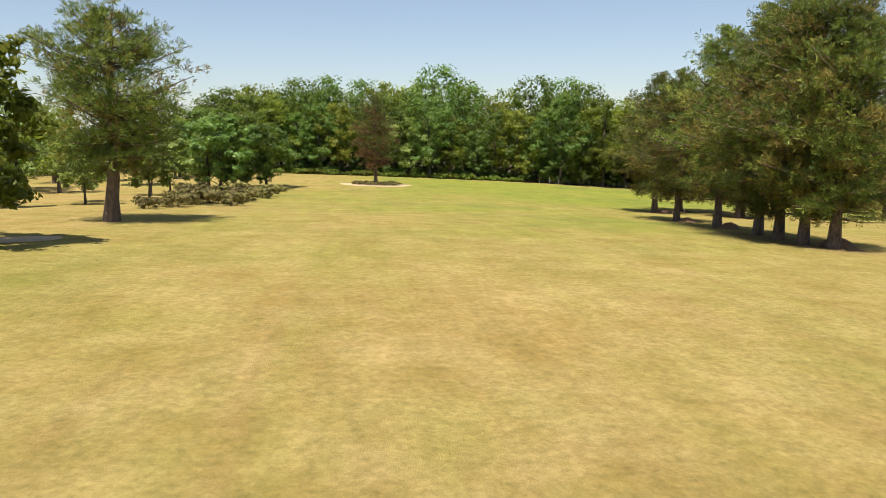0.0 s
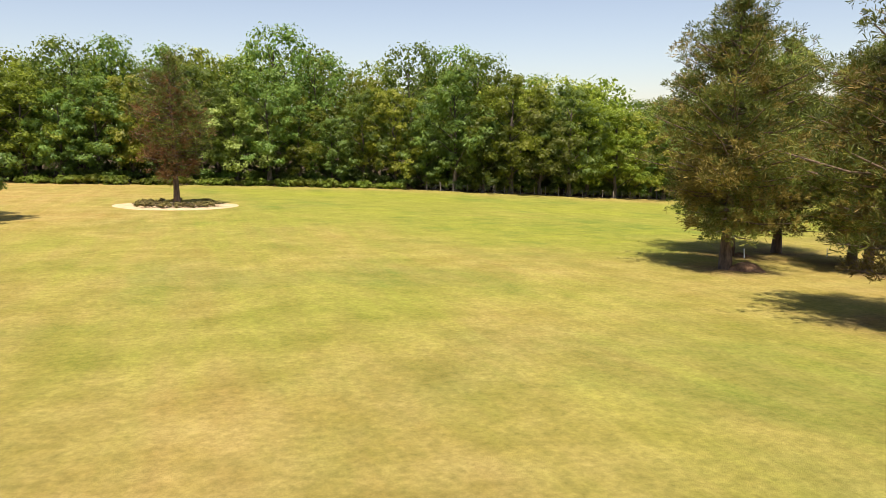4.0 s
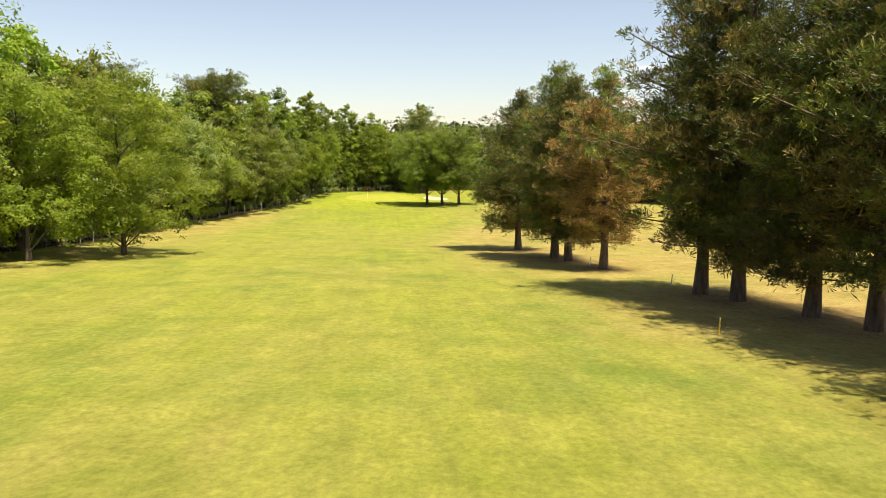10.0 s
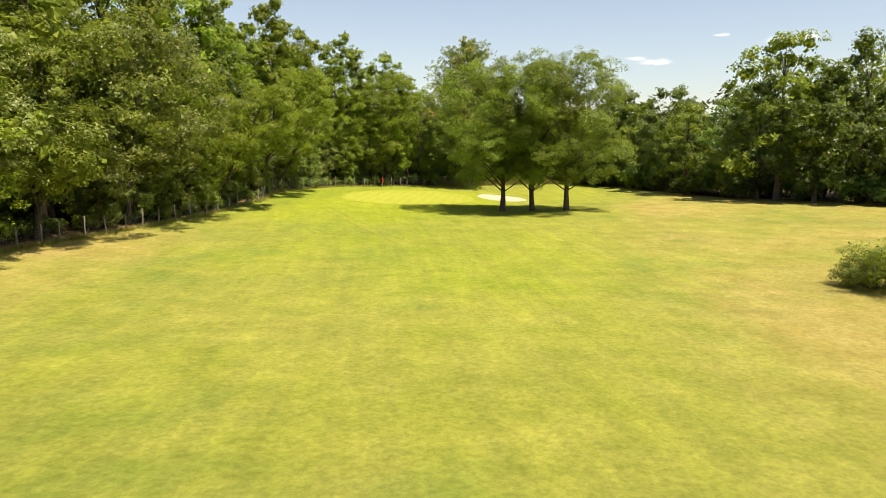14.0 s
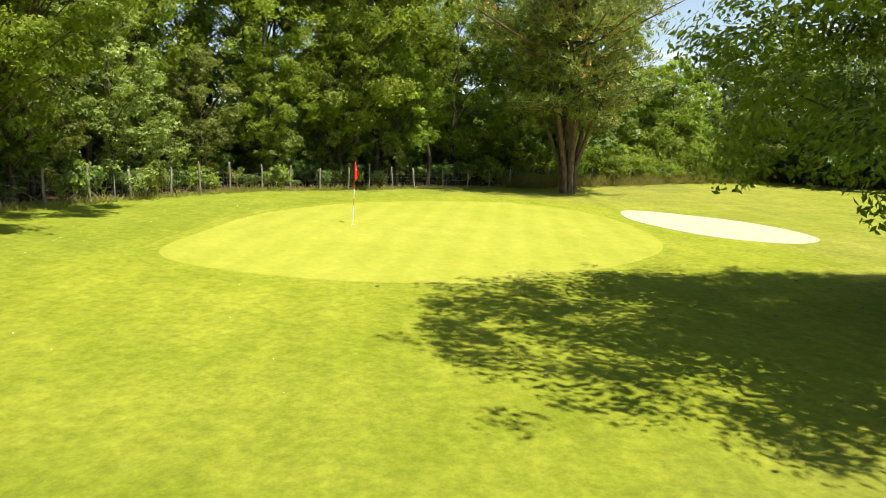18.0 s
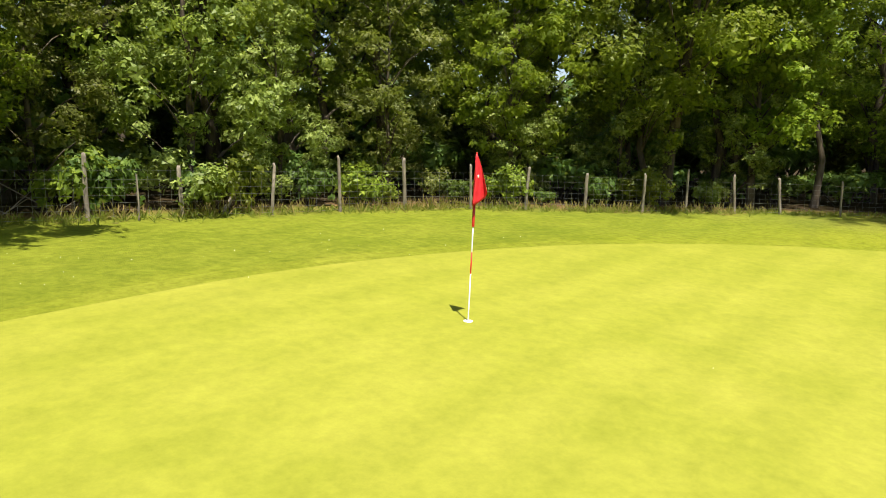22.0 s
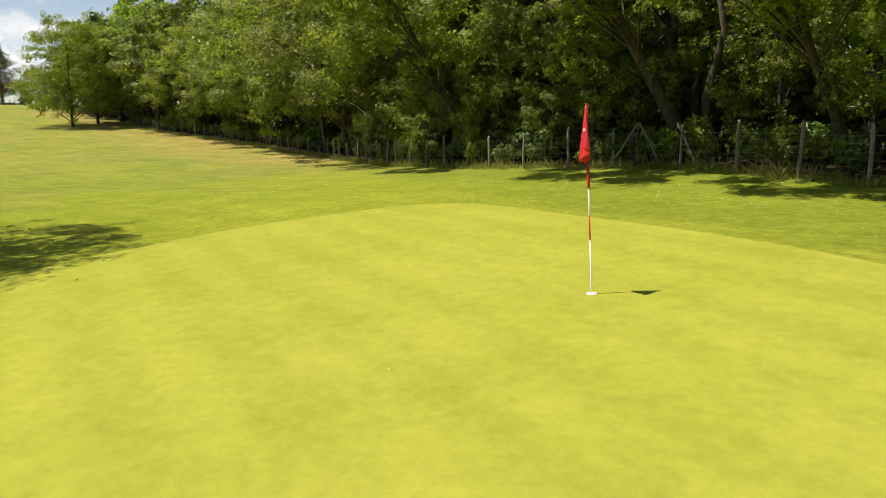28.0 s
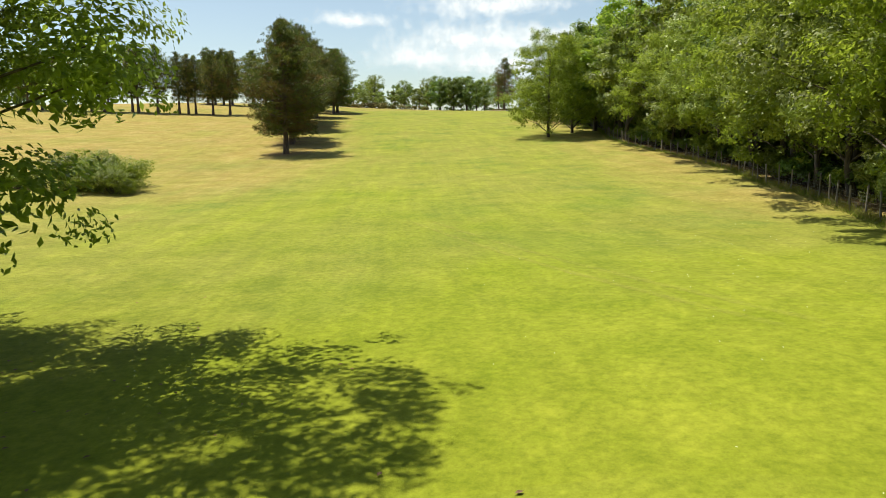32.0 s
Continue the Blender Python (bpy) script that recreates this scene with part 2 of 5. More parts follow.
def veil(name, shader_kind, colour, strength, noise_scale, edge, stretch=None):
    """A thin, soft-edged layer: its cover fades towards the rim of the sheet and breaks up by noise."""
    m, t, bs, out = nodes_of(name)
    rim = t.nodes.new("ShaderNodeAttribute")
    rim.attribute_name = "cover"
    n = noise_node(t, noise_scale, 6, 0.62, stretch=stretch)
    body = sum_of(t, n, rim.outputs["Fac"], edge, -0.5 * edge)
    cover = t.nodes.new("ShaderNodeMapRange")
    cover.interpolation_type = "SMOOTHSTEP"
    cover.inputs[1].default_value, cover.inputs[2].default_value = 0.25, 1.25
    t.links.new(body, cover.inputs[0])
    clear, sh = t.nodes.new("ShaderNodeBsdfTransparent"), t.nodes.new("ShaderNodeMixShader")
    if shader_kind == "glow":
        bs = t.nodes.new("ShaderNodeEmission")
        bs.inputs["Color"].default_value, bs.inputs["Strength"].default_value = rgb(colour), strength
    else:
        bs.inputs["Base Color"].default_value, bs.inputs["Roughness"].default_value = rgb(colour), 0.95
        bs.inputs["Specular IOR Level"].default_value = 0.05
    gain = t.nodes.new("ShaderNodeMath")
    gain.operation = "MULTIPLY"
    gain.inputs[1].default_value = 1.0 if shader_kind == "glow" else strength
    t.links.new(cover.outputs[0], gain.inputs[0])
    t.links.new(gain.outputs[0], sh.inputs[0])
    t.links.new(clear.outputs[0], sh.inputs[1])
    t.links.new(bs.outputs[0], sh.inputs[2])
    t.links.new(sh.outputs[0], out.inputs[0])
    return m


FAR_WOOD = leaf_material("far_wood", [(0.1, (0.048, 0.079, 0.031)), (0.5, (0.095, 0.143, 0.050)), (0.9, (0.150, 0.198, 0.071))], 0.1, 0.8, 0.05)


def sum_of(t, a, b, scale=1.0, offset=0.0):
    """a * scale + offset + b"""
    n1 = t.nodes.new("ShaderNodeMath")
    n1.operation = "MULTIPLY_ADD"
    t.links.new(a, n1.inputs[0])
    n1.inputs[1].default_value, n1.inputs[2].default_value = scale, offset
    n2 = t.nodes.new("ShaderNodeMath")
    n2.operation = "ADD"
    t.links.new(n1.outputs[0], n2.inputs[0])
    t.links.new(b, n2.inputs[1])
    return n2.outputs[0]


def mark(t, name):
    at = t.nodes.new("ShaderNodeAttribute")
    at.attribute_name = name
    return at.outputs["Fac"]


def turf(name, dry, lush, rich, masked=True, stripes=0.0, rugged=1.0):
    """Mown grass: dry rough, yellow-green fairway and rich green apron, mixed by the 'lush' mark of each place and by patches."""
    m, t, bs, _ = nodes_of(name)
    big, mid = noise_node(t, 0.07, 4, 0.65), noise_node(t, 0.45, 6, 0.7)
    fine, blade = noise_node(t, 5.0, 9, 0.8), noise_node(t, 42.0, 6, 0.8)
    across = noise_node(t, 1.0, 4, 0.65, stretch=(9.0, 0.8, 1, radians(22)))     # mower tracks down the second leg
    ahead = noise_node(t, 1.0, 4, 0.65, stretch=(0.8, 9.0, 1, radians(3)))        # and down the first
    bands = noise_node(t, 1.0, 3, 0.6, stretch=(1.3, 45.0, 1, radians(3)))
    bands2 = noise_node(t, 1.0, 3, 0.6, stretch=(40.0, 1.3, 1, radians(22)))
    share = sharpen(t, mid, 0.32, 0.70)
    c_rich = mix(t, share, *rich)
    if masked:
        way = mark(t, "second_leg")
        streak_n = t.nodes.new("ShaderNodeMix")
        t.links.new(way, streak_n.inputs[0])
        t.links.new(ahead, streak_n.inputs[2])
        t.links.new(across, streak_n.inputs[3])
        streak = streak_n.outputs[0]
        band_n = t.nodes.new("ShaderNodeMix")
        t.links.new(way, band_n.inputs[0])
        t.links.new(bands, band_n.inputs[2])
        t.links.new(bands2, band_n.inputs[3])
        c_dry, c_lush = mix(t, share, *dry), mix(t, share, *lush)
        thick = noise_node(t, 0.12, 5, 0.65)                 # thicker, greener patches of the fairway
        c_lush = mix(t, sharpen(t, thick, 0.5, 0.68), c_lush, mix(t, share, (0.112, 0.152, 0.026), (0.172, 0.205, 0.044)))
        lm = mark(t, "lush")
        patchy = sum_of(t, band_n.outputs[0], sum_of(t, big, sum_of(t, streak, lm, 0.6, -0.3), 1.7, -0.85), 0.6, -0.3)
        c = mix(t, sharpen(t, patchy, -0.05, 1.0), c_dry, c_lush)
        c = mix(t, sharpen(t, patchy, 1.1, 2.0), c, c_rich)
        c = mix(t, mark(t, "darker_grass"), c, mix(t, share, (0.116, 0.160, 0.018), (0.172, 0.212, 0.028)))
        s4 = t.nodes.new("ShaderNodeMath")
        s4.operation = "MULTIPLY"
        t.links.new(mark(t, "litter"), s4.inputs[0])
        t.links.new(sharpen(t, mid, 0.25, 0.6), s4.inputs[1])
        # much darker brown where the litter mark goes above 1, inside the woods
        dark_floor = mix(t, fine, (0.022, 0.017, 0.010), (0.085, 0.062, 0.036))
        c = mix(t, s4.outputs[0], c, mix(t, fine, (0.105, 0.064, 0.032), (0.290, 0.185, 0.095)))
        c = mix(t, sharpen(t, mark(t, "litter"), 1.0, 2.4), c, dark_floor)
    else:
        streak = across
        c = mix(t, sharpen(t, big, 0.35, 0.65), c_rich, mix(t, share, *lush))
    mottle = noise_node(t, 1.5, 7, 0.75)
    c = mix(t, 0.42 * rugged, c, ramp(t, mottle, [(0.3, (0.68, 0.74, 0.6)), (0.7, (1.28, 1.22, 1.3))]), "MULTIPLY")
    c = mix(t, 0.75 * rugged, c, ramp(t, fine, [(0.3, (0.5, 0.52, 0.45)), (0.7, (1.4, 1.37, 1.35))]), "MULTIPLY")
    c = mix(t, 0.3 * rugged, c, ramp(t, streak, [(0.32, (0.7, 0.74, 0.62)), (0.68, (1.28, 1.25, 1.2))]), "MULTIPLY")
    if stripes:
        tc, wv = t.nodes.new("ShaderNodeTexCoord"), t.nodes.new("ShaderNodeTexWave")
        wv.inputs["Scale"].default_value, wv.inputs["Distortion"].default_value = 0.28, 1.2
        mp = t.nodes.new("ShaderNodeMapping")
        mp.inputs["Rotation"].default_value = (0, 0, radians(-101))
        t.links.new(tc.outputs["Object"], mp.inputs[0])
        t.links.new(mp.outputs[0], wv.inputs[0])
        c = mix(t, stripes, c, ramp(t, wv.outputs["Fac"], [(0.2, (0.88, 0.9, 0.8)), (0.8, (1.1, 1.08, 1.1))]), "MULTIPLY")
    t.links.new(c, bs.inputs["Base Color"])
    bs.inputs["Roughness"].default_value, bs.inputs["Specular IOR Level"].default_value = 0.95, 0.06
    bump(t, bs, blade, 0.6 if rugged > 0.5 else 0.25, 0.05 if rugged > 0.5 else 0.02)
    return m


DRY = (0.258, 0.178, 0.056), (0.370, 0.276, 0.116)
FAIR = (0.170, 0.185, 0.033), (0.256, 0.254, 0.055)
RICH = (0.184, 0.222, 0.018), (0.252, 0.276, 0.030)
TURF = turf("turf", DRY, FAIR, RICH)
TURF_COLLAR = turf("turf_collar", DRY, ((0.188, 0.226, 0.021), (0.250, 0.274, 0.035)), RICH, False)
TURF_GREEN = turf("turf_green", DRY, ((0.246, 0.266, 0.034), (0.296, 0.302, 0.048)), ((0.222, 0.248, 0.028), (0.268, 0.282, 0.038)), False, 0.3, 0.46)


CLOUD = veil("cloud", "glow", (0.97, 0.985, 1.0), 0.7, 0.02, 1.7)
WORN_TURF = veil("worn_turf", "solid", (0.330, 0.318, 0.070), 0.36, 1.6, 1.2)


# ---- mesh helpers ----
def mesh_of(name, verts, faces, material, smooth=False):
    """A mesh from arrays: verts n x 3, faces m x 3 or m x 4."""
    verts, faces = np.asarray(verts, np.float32), np.asarray(faces, np.int32)
    me = bpy.data.meshes.new(name)
    k = faces.shape[1]
    me.vertices.add(len(verts))
    me.vertices.foreach_set("co", verts.ravel())
    me.loops.add(faces.size)
    me.loops.foreach_set("vertex_index", faces.ravel())
    me.polygons.add(len(faces))
    me.polygons.foreach_set("loop_start", np.arange(0, faces.size, k, dtype=np.int32))
    me.polygons.foreach_set("use_smooth", np.full(len(faces), smooth))
    me.update(calc_edges=True)
    me.materials.append(material)
    return me


def part(name, me, parent, label=""):
    ob = new(name, me)
    ob.parent = parent
    return tagged(ob, label=label)


def thing(name, m, label, category, group="", kind=""):
    ob = new(name)
    ob.empty_display_size = 0.2
    ob.matrix_basis = m
    return tagged(ob, label, category, group, kind)


def tube(points, radii, sides=8, cap=True):
    """Verts and quads of a tapered tube along points."""
    pts = [Vector(p) for p in points]
    verts, faces = [], []
    for i, p in enumerate(pts):
        d = (pts[min(i + 1, len(pts) - 1)] - pts[max(i - 1, 0)]).normalized()
        a = d.orthogonal().normalized() if abs(d.z) < 0.95 else Vector((1, 0, 0))
        a = (a - d * a.dot(d)).normalized()
        b = d.cross(a)
        for s in range(sides):
            w = 2 * math.pi * s / sides
            verts.append(p + (a * math.cos(w) + b * math.sin(w)) * radii[i])
    for i in range(len(pts) - 1):
        for s in range(sides):
            q = (s + 1) % sides
            faces.append((i * sides + s, i * sides + q, (i + 1) * sides + q, (i + 1) * sides + s))
    if cap and sides % 2 == 0:
        top = (len(pts) - 1) * sides
        for s in range(sides // 2 - 1):
            faces.append((top + s, top + s + 1, top + sides - 2 - s, top + sides - 1 - s))
    return [tuple(v) for v in verts], faces


def join(pieces):
    verts, faces = [], []
    for v, f in pieces:
        n = len(verts)
        verts += list(v)
        faces += [tuple(i + n for i in q) for q in f]
    return verts, faces


def unit(v):
    return v / np.linalg.norm(v, axis=1, keepdims=True)


def ball():
    bm = bmesh.new()
    bmesh.ops.create_icosphere(bm, subdivisions=2, radius=1.0)
    out = np.array([v.co for v in bm.verts]), np.array([[v.index for v in f.verts] for f in bm.faces])
    bm.free()
    return out


BALL = ball()


def lumps(rng, centers, frames, rough=0.2):
    """Uneven lumps of massed twigs and leaves: at each centre a ball drawn out along the three rows of its frame."""
    bv, bf = BALL
    n, k = len(centers), len(bv)
    r = 1 + rng.normal(size=(n, k, 1)) * rough
    v = np.asarray(centers)[:, None, :] + np.einsum("nki,nij->nkj", bv[None] * r, np.asarray(frames, float))
    f = bf[None] + (np.arange(n) * k)[:, None, None]
    return v.reshape(-1, 3), f.reshape(-1, 3)


def stack(*meshes):
    """Several (verts, triangles) as one."""
    vs, fs, n = [], [], 0
    for v, f in meshes:
        vs.append(v)
        fs.append(f + n)
        n += len(v)
    return np.concatenate(vs), np.concatenate(fs)


def leaf_cloud(rng, centers, radii, count, size, flat=0.75, sprays=10, core=0.32, spray=0.36, kite=False, fill=0.18):
    """Leaves of a crown: each puff is a lump of inner leaves with sprays of leaves on its skin, thicker above."""
    centers, radii = np.asarray(centers, float), np.asarray(radii, float)
    n = len(centers)
    out = unit(rng.normal(size=(n * sprays, 3)))
    out[:, 2] = np.where(rng.random(n * sprays) < 0.6, np.abs(out[:, 2]), out[:, 2])
    owner = np.repeat(np.arange(n), sprays)
    sc = centers[owner] + out * (radii[owner] * rng.uniform(0.62, 1.12, n * sprays))[:, None] * np.array([1, 1, flat])
    sr = radii[owner] * spray * rng.uniform(0.6, 1.35, n * sprays)
    w = sr ** 2
    pick = rng.choice(n * sprays, count, p=w / w.sum())
    d = unit(rng.normal(size=(count, 3)))
    inner = rng.random(count) < fill
    pos = sc[pick] + d * (sr[pick] * rng.random(count) ** 0.45)[:, None] * np.array([1, 1, 0.6])
    nrm = unit(out[pick] * 0.8 + d * 0.3 + rng.normal(size=(count, 3)) * 0.4 + np.array([0, 0, 0.5]))
    heart = centers[owner[pick]] + d * (radii[owner[pick]] * 0.7 * rng.random(count) ** 0.4)[:, None] * np.array([1, 1, flat])
    pos, nrm = np.where(inner[:, None], heart, pos), np.where(inner[:, None], unit(d + rng.normal(size=(count, 3)) * 0.4), nrm)
    s = (size * np.where(inner, rng.uniform(1.3, 1.9, count), rng.uniform(0.6, 1.35, count)))[:, None]
    a = unit(np.cross(nrm, rng.normal(size=(count, 3))))
    b = np.cross(nrm, a)
    if kite:
        v = np.stack([pos - a * s, pos - b * s * 0.48 + a * s * 0.1, pos + a * s - nrm * s * 0.25, pos + b * s * 0.48 + a * s * 0.1], 1).reshape(-1, 3)
        q = np.arange(count * 4).reshape(-1, 4)
        f = np.concatenate([q[:, [0, 1, 2]], q[:, [0, 2, 3]]])
    else:
        v = np.stack([pos - a * s, pos + a * s * 0.55 - b * s * 0.62 - nrm * s * 0.15, pos + a * s * 0.7 + b * s * 0.55], 1).reshape(-1, 3)
        f = np.arange(count * 3).reshape(-1, 3)
    if core <= 0:
        return v, f
    frames = np.eye(3)[None] * (radii * core)[:, None, None] * np.array([1, 1, flat])
    return stack((v, f), lumps(rng, centers, frames))


def tuft_cloud(rng, points, ways, blades, length, width):
    """Needle tufts: at each point a spray of narrow blades round its way, all joined at the foot."""
    points, ways = np.asarray(points), np.asarray(ways)
    n = len(points)
    d = ways[:, None, :] * 0.75 + rng.normal(size=(n, blades, 3)) * 0.55
    d /= np.linalg.norm(d, axis=2, keepdims=True)
    ln = length * (0.7 + 0.6 * rng.random((n, blades, 1)))
    side = np.cross(d, rng.normal(size=(n, blades, 3)))
    side /= np.linalg.norm(side, axis=2, keepdims=True)
    p = points[:, None, :]
    a, b = p + d * ln + side * width, p + d * ln * 0.85 - side * width
    v = np.concatenate([p, np.stack([a, b], 2).reshape(n, blades * 2, 3)], 1)
    base = (np.arange(n) * (1 + 2 * blades))[:, None]
    k = np.arange(blades)[None, :]
    f = np.stack([base + 0 * k, base + 1 + 2 * k, base + 2 + 2 * k], 2).reshape(-1, 3)
    return v.reshape(-1, 3), f


# ---- trees ----
def broadleaf(name, seed, h, r, bare, leaves, leaf, material, label, bark=BARK, puffs=34, stems=1, fork=0.0, lean=0.0, girth=None, airy=1.0, top=0.5, skirt=0.75, blunt=2.0, kite=False, shift=0.0, core=0.32, crook=1.0, fill=0.18, spray=0.36):
    """A broad-leaved tree: tapered trunk, limbs to each puff of leaves, an uneven crown with gaps."""
    rng = np.random.default_rng(seed)
    tree = thing(name, Matrix(), label, "tree")
    girth = girth or 0.018 * h + 0.05
    mid = bare + (h - bare) * (1 - top)
    centers, radii = [], []
    for i in range(puffs):
        u = (i + 0.5) / puffs
        zz = bare + (h - bare) * (0.08 + 0.9 * u)
        if zz < mid:
            rr = r * math.sqrt(max(0.05, 1 - ((mid - zz) / (mid - bare + 0.01)) ** 2 * skirt))
        else:
            rr = r * max(0.03, 1 - ((zz - mid) / (h - mid)) ** blunt) ** (1 / blunt)
        a = i * 2.39996 + rng.normal() * 0.35
        q = rr * (0.58 + 0.36 * rng.random()) if i % 4 else rr * 0.45 * rng.random()
        centers.append((math.cos(a) * q + lean * zz + shift * zz / h, math.sin(a) * q, zz + rng.normal() * 0.3))
        radii.append(r * (0.17 + 0.17 * rng.random()) * (1.0 if zz < mid else 0.9) * airy * (40 / puffs) ** 0.25)
    pieces = []
    for s in range(stems):
        off = (0.5 * girth * (stems - 1)) * (2 * rng.random() - 1), (0.5 * girth * (stems - 1)) * (2 * rng.random() - 1)
        n = 7
        pts = [(off[0] * (1 + 3 * k / n * (stems > 1)) + lean * h * 0.8 * k / n + rng.normal() * 0.01 * h * crook * (k > 0),
                off[1] * (1 + 3 * k / n * (stems > 1)) + rng.normal() * 0.01 * h * crook * (k > 0), h * 0.82 * k / n - 0.25 * (k == 0)) for k in range(n + 1)]
        rad = [girth * (1.35 if k == 0 else 1.0) * (1 - 0.85 * k / n) + 0.015 for k in range(n + 1)]
        pieces.append(tube(pts, rad, 10))
        main = pts
    if fork:
        p0 = Vector(main[1]).lerp(Vector((0, 0, 0)), 0.25)
        pieces.append(tube([p0 + Vector((0, 0, -0.3)), p0 + Vector((0.2, 0.08, 0.7)), p0 + Vector((0.6, 0.25, 2.6)), p0 + Vector((1.1, 0.5, 5.2))], [girth * 0.8, girth * fork, girth * 0.4, 0.03], 8))
    part("trunk", mesh_of("trunk", *join(pieces), bark, True), tree)
    limbs = []
    for c in centers[:: 2 if leaves > 3000 else 4]:
        zs = min(h * 0.75, max(bare * 0.75, c[2] - 0.5 * math.hypot(c[0], c[1]) - 0.6))
        k = min(6, int(zs / (h * 0.82) * 7))
        f = zs / (h * 0.82) * 7 - k
        s0 = Vector(main[k]).lerp(Vector(main[k + 1]), f)
        e = Vector(c)
        m1 = s0.lerp(e, 0.5) + Vector((0, 0, 0.08 * (e - s0).length))
        w = girth * 0.36 * (1 - 0.6 * zs / h)
        limbs.append(tube([s0, m1, e], [w, w * 0.6, w * 0.2], 4, False))
    part("branchwork", mesh_of("branchwork", *join(limbs), bark, True), tree)
    v, f = leaf_cloud(rng, centers, radii, leaves, leaf, kite=kite, core=core, fill=fill, spray=spray)
    part("crown", mesh_of("crown", v, f, material), tree)
    return tree


def pine(name, seed, h, r, bare, label, tufts=1500, material=NEEDLE, material_low=NEEDLE_DRY, dry=0.35, peak=0.28, blades=10, length=0.29, lean=0.0, girth=None, rise=0.25, width=0.019, top=1.7, whorl=0.36):
    """A pine: whorls of boughs round a straight trunk, each bough a plate of twigs set with needle tufts; low, inner boughs dry."""
    rng = np.random.default_rng(seed)
    tree = thing(name, Matrix(), label, "tree")
    girth = girth or 0.0155 * h + 0.06
    n = 9
    pts = [(lean * h * (k / n) ** 0.7 + rng.normal() * 0.03 * (k > 0), rng.normal() * 0.03 * (k > 0), h * 0.98 * k / n - 0.3 * (k == 0)) for k in range(n + 1)]
    part("trunk", mesh_of("trunk", *tube(pts, [girth * (1.35 if k == 0 else 1.0) * (1 - 0.92 * k / n) + 0.012 for k in range(n + 1)], 10), BARK_PINE, True), tree)
    boughs, spots, ways, low, lengths = [], [], [], [], []
    inner, inner_way, inner_low = [], [], []
    z = bare
    while z < h * 0.97:
        u = (z - bare) / (h - bare)
        prof = min(1.0, 0.6 + u / peak * 0.4) if u < peak else max(0.12, 1 - ((u - peak) / (1 - peak)) ** top)
        for b in range(6 if u < 0.8 else 5):
            a = rng.random() * 6.283
            ln = r * prof * (0.70 + 0.36 * rng.random()) * (1 + 0.2 * math.sin(2 * a + z * 0.9 + seed) * math.cos(a * 3 - z * 1.3))
            lengths.append((z + rng.normal() * 0.15, a, ln, u))
        z += whorl * (1 + 0.5 * rng.random())
    total = sum(q[2] for q in lengths)
    for zb, a, ln, u in lengths:
        s0 = Vector((lean * h * max(0, zb / h) ** 0.7, 0, zb))
        out = Vector((math.cos(a), math.sin(a), 0))
        side = Vector((-math.sin(a), math.cos(a), 0))
        up = rise * (u * 2.2 - 0.35)
        p = [s0, s0 + out * ln * 0.5 + Vector((0, 0, up * ln * 0.4)), s0 + out * ln + Vector((0, 0, up * ln + 0.10 * ln))]
        w = 0.02 + 0.012 * ln
        boughs.append(tube(p, [w, w * 0.7, w * 0.3], 4, False))
        k = max(3, int(round(tufts * ln / total)))
        bough_low = rng.random() < dry * (1.5 - 1.6 * u)
        clumps = max(2, int(round(1.4 + ln * 0.8)))          # side twigs, each a clump of tufts
        anchors = []
        for j in range(clumps):
            f = 0.16 + 0.84 * (j + rng.random()) / clumps
            q = p[0].lerp(p[1], f * 2) if f < 0.5 else p[1].lerp(p[2], f * 2 - 1)
            sd = (1 if (j + len(boughs)) % 2 else -1) * rng.uniform(0.1, 0.42) * ln * (1.2 - f) if f < 0.9 else 0.0
            q = q + side * sd + Vector((0, 0, 0.06 + rng.normal() * 0.1))
            size = (0.27 + 0.105 * ln) * rng.uniform(0.75, 1.25)
            is_low = bough_low or rng.random() < 0.3 * (f < 0.5) * (dry > 0)
            anchors.append((q, size, is_low))
            for _ in range(3):                                # the twigs within, thick with older needles
                inner.append(q + Vector(rng.normal(size=3)) * size * 0.42 - out * size * 0.3)
                inner_way.append((out + side * rng.normal() * 0.7 + Vector((0, 0, 0.25))).normalized())
                inner_low.append(is_low)
        for j in range(k):
            q, size, is_low = anchors[rng.integers(0, clumps)]
            d = Vector(rng.normal(size=3)).normalized()
            d.z = d.z if rng.random() < 0.35 else abs(d.z)
            d *= rng.random() ** 0.4
            spots.append(q + (out * d.x * 1.35 + side * d.y) * size + Vector((0, 0, d.z * size * 0.55)))
            ways.append((out * (0.5 + 0.6 * d.x) + side * (0.7 * d.y) + Vector((0, 0, 0.5 + 0.5 * u + 0.3 * d.z))).normalized())
            low.append(is_low != (rng.random() < 0.12 * (dry > 0)))
    part("branchwork", mesh_of("branchwork", *join(boughs), BARK_PINE, True), tree)
    spots, ways, low = np.array(spots), np.array(ways), np.array(low)
    inner, inner_way, inner_low = np.array(inner), np.array(inner_way), np.array(inner_low)
    for key, pick, mat, lb in (("needles", ~low, material, ""), ("dry_needles", low, material_low, "browned, drying needles")):
        if pick.any():
            deep = inner_low == (key == "dry_needles")
            body = [tuft_cloud(rng, spots[pick], ways[pick], blades, length, width)]
            if deep.any():
                body.append(tuft_cloud(rng, inner[deep], inner_way[deep], 8, 0.36, 0.028))
            part(key, mesh_of(key, *stack(*body), mat), tree, lb)
    return tree


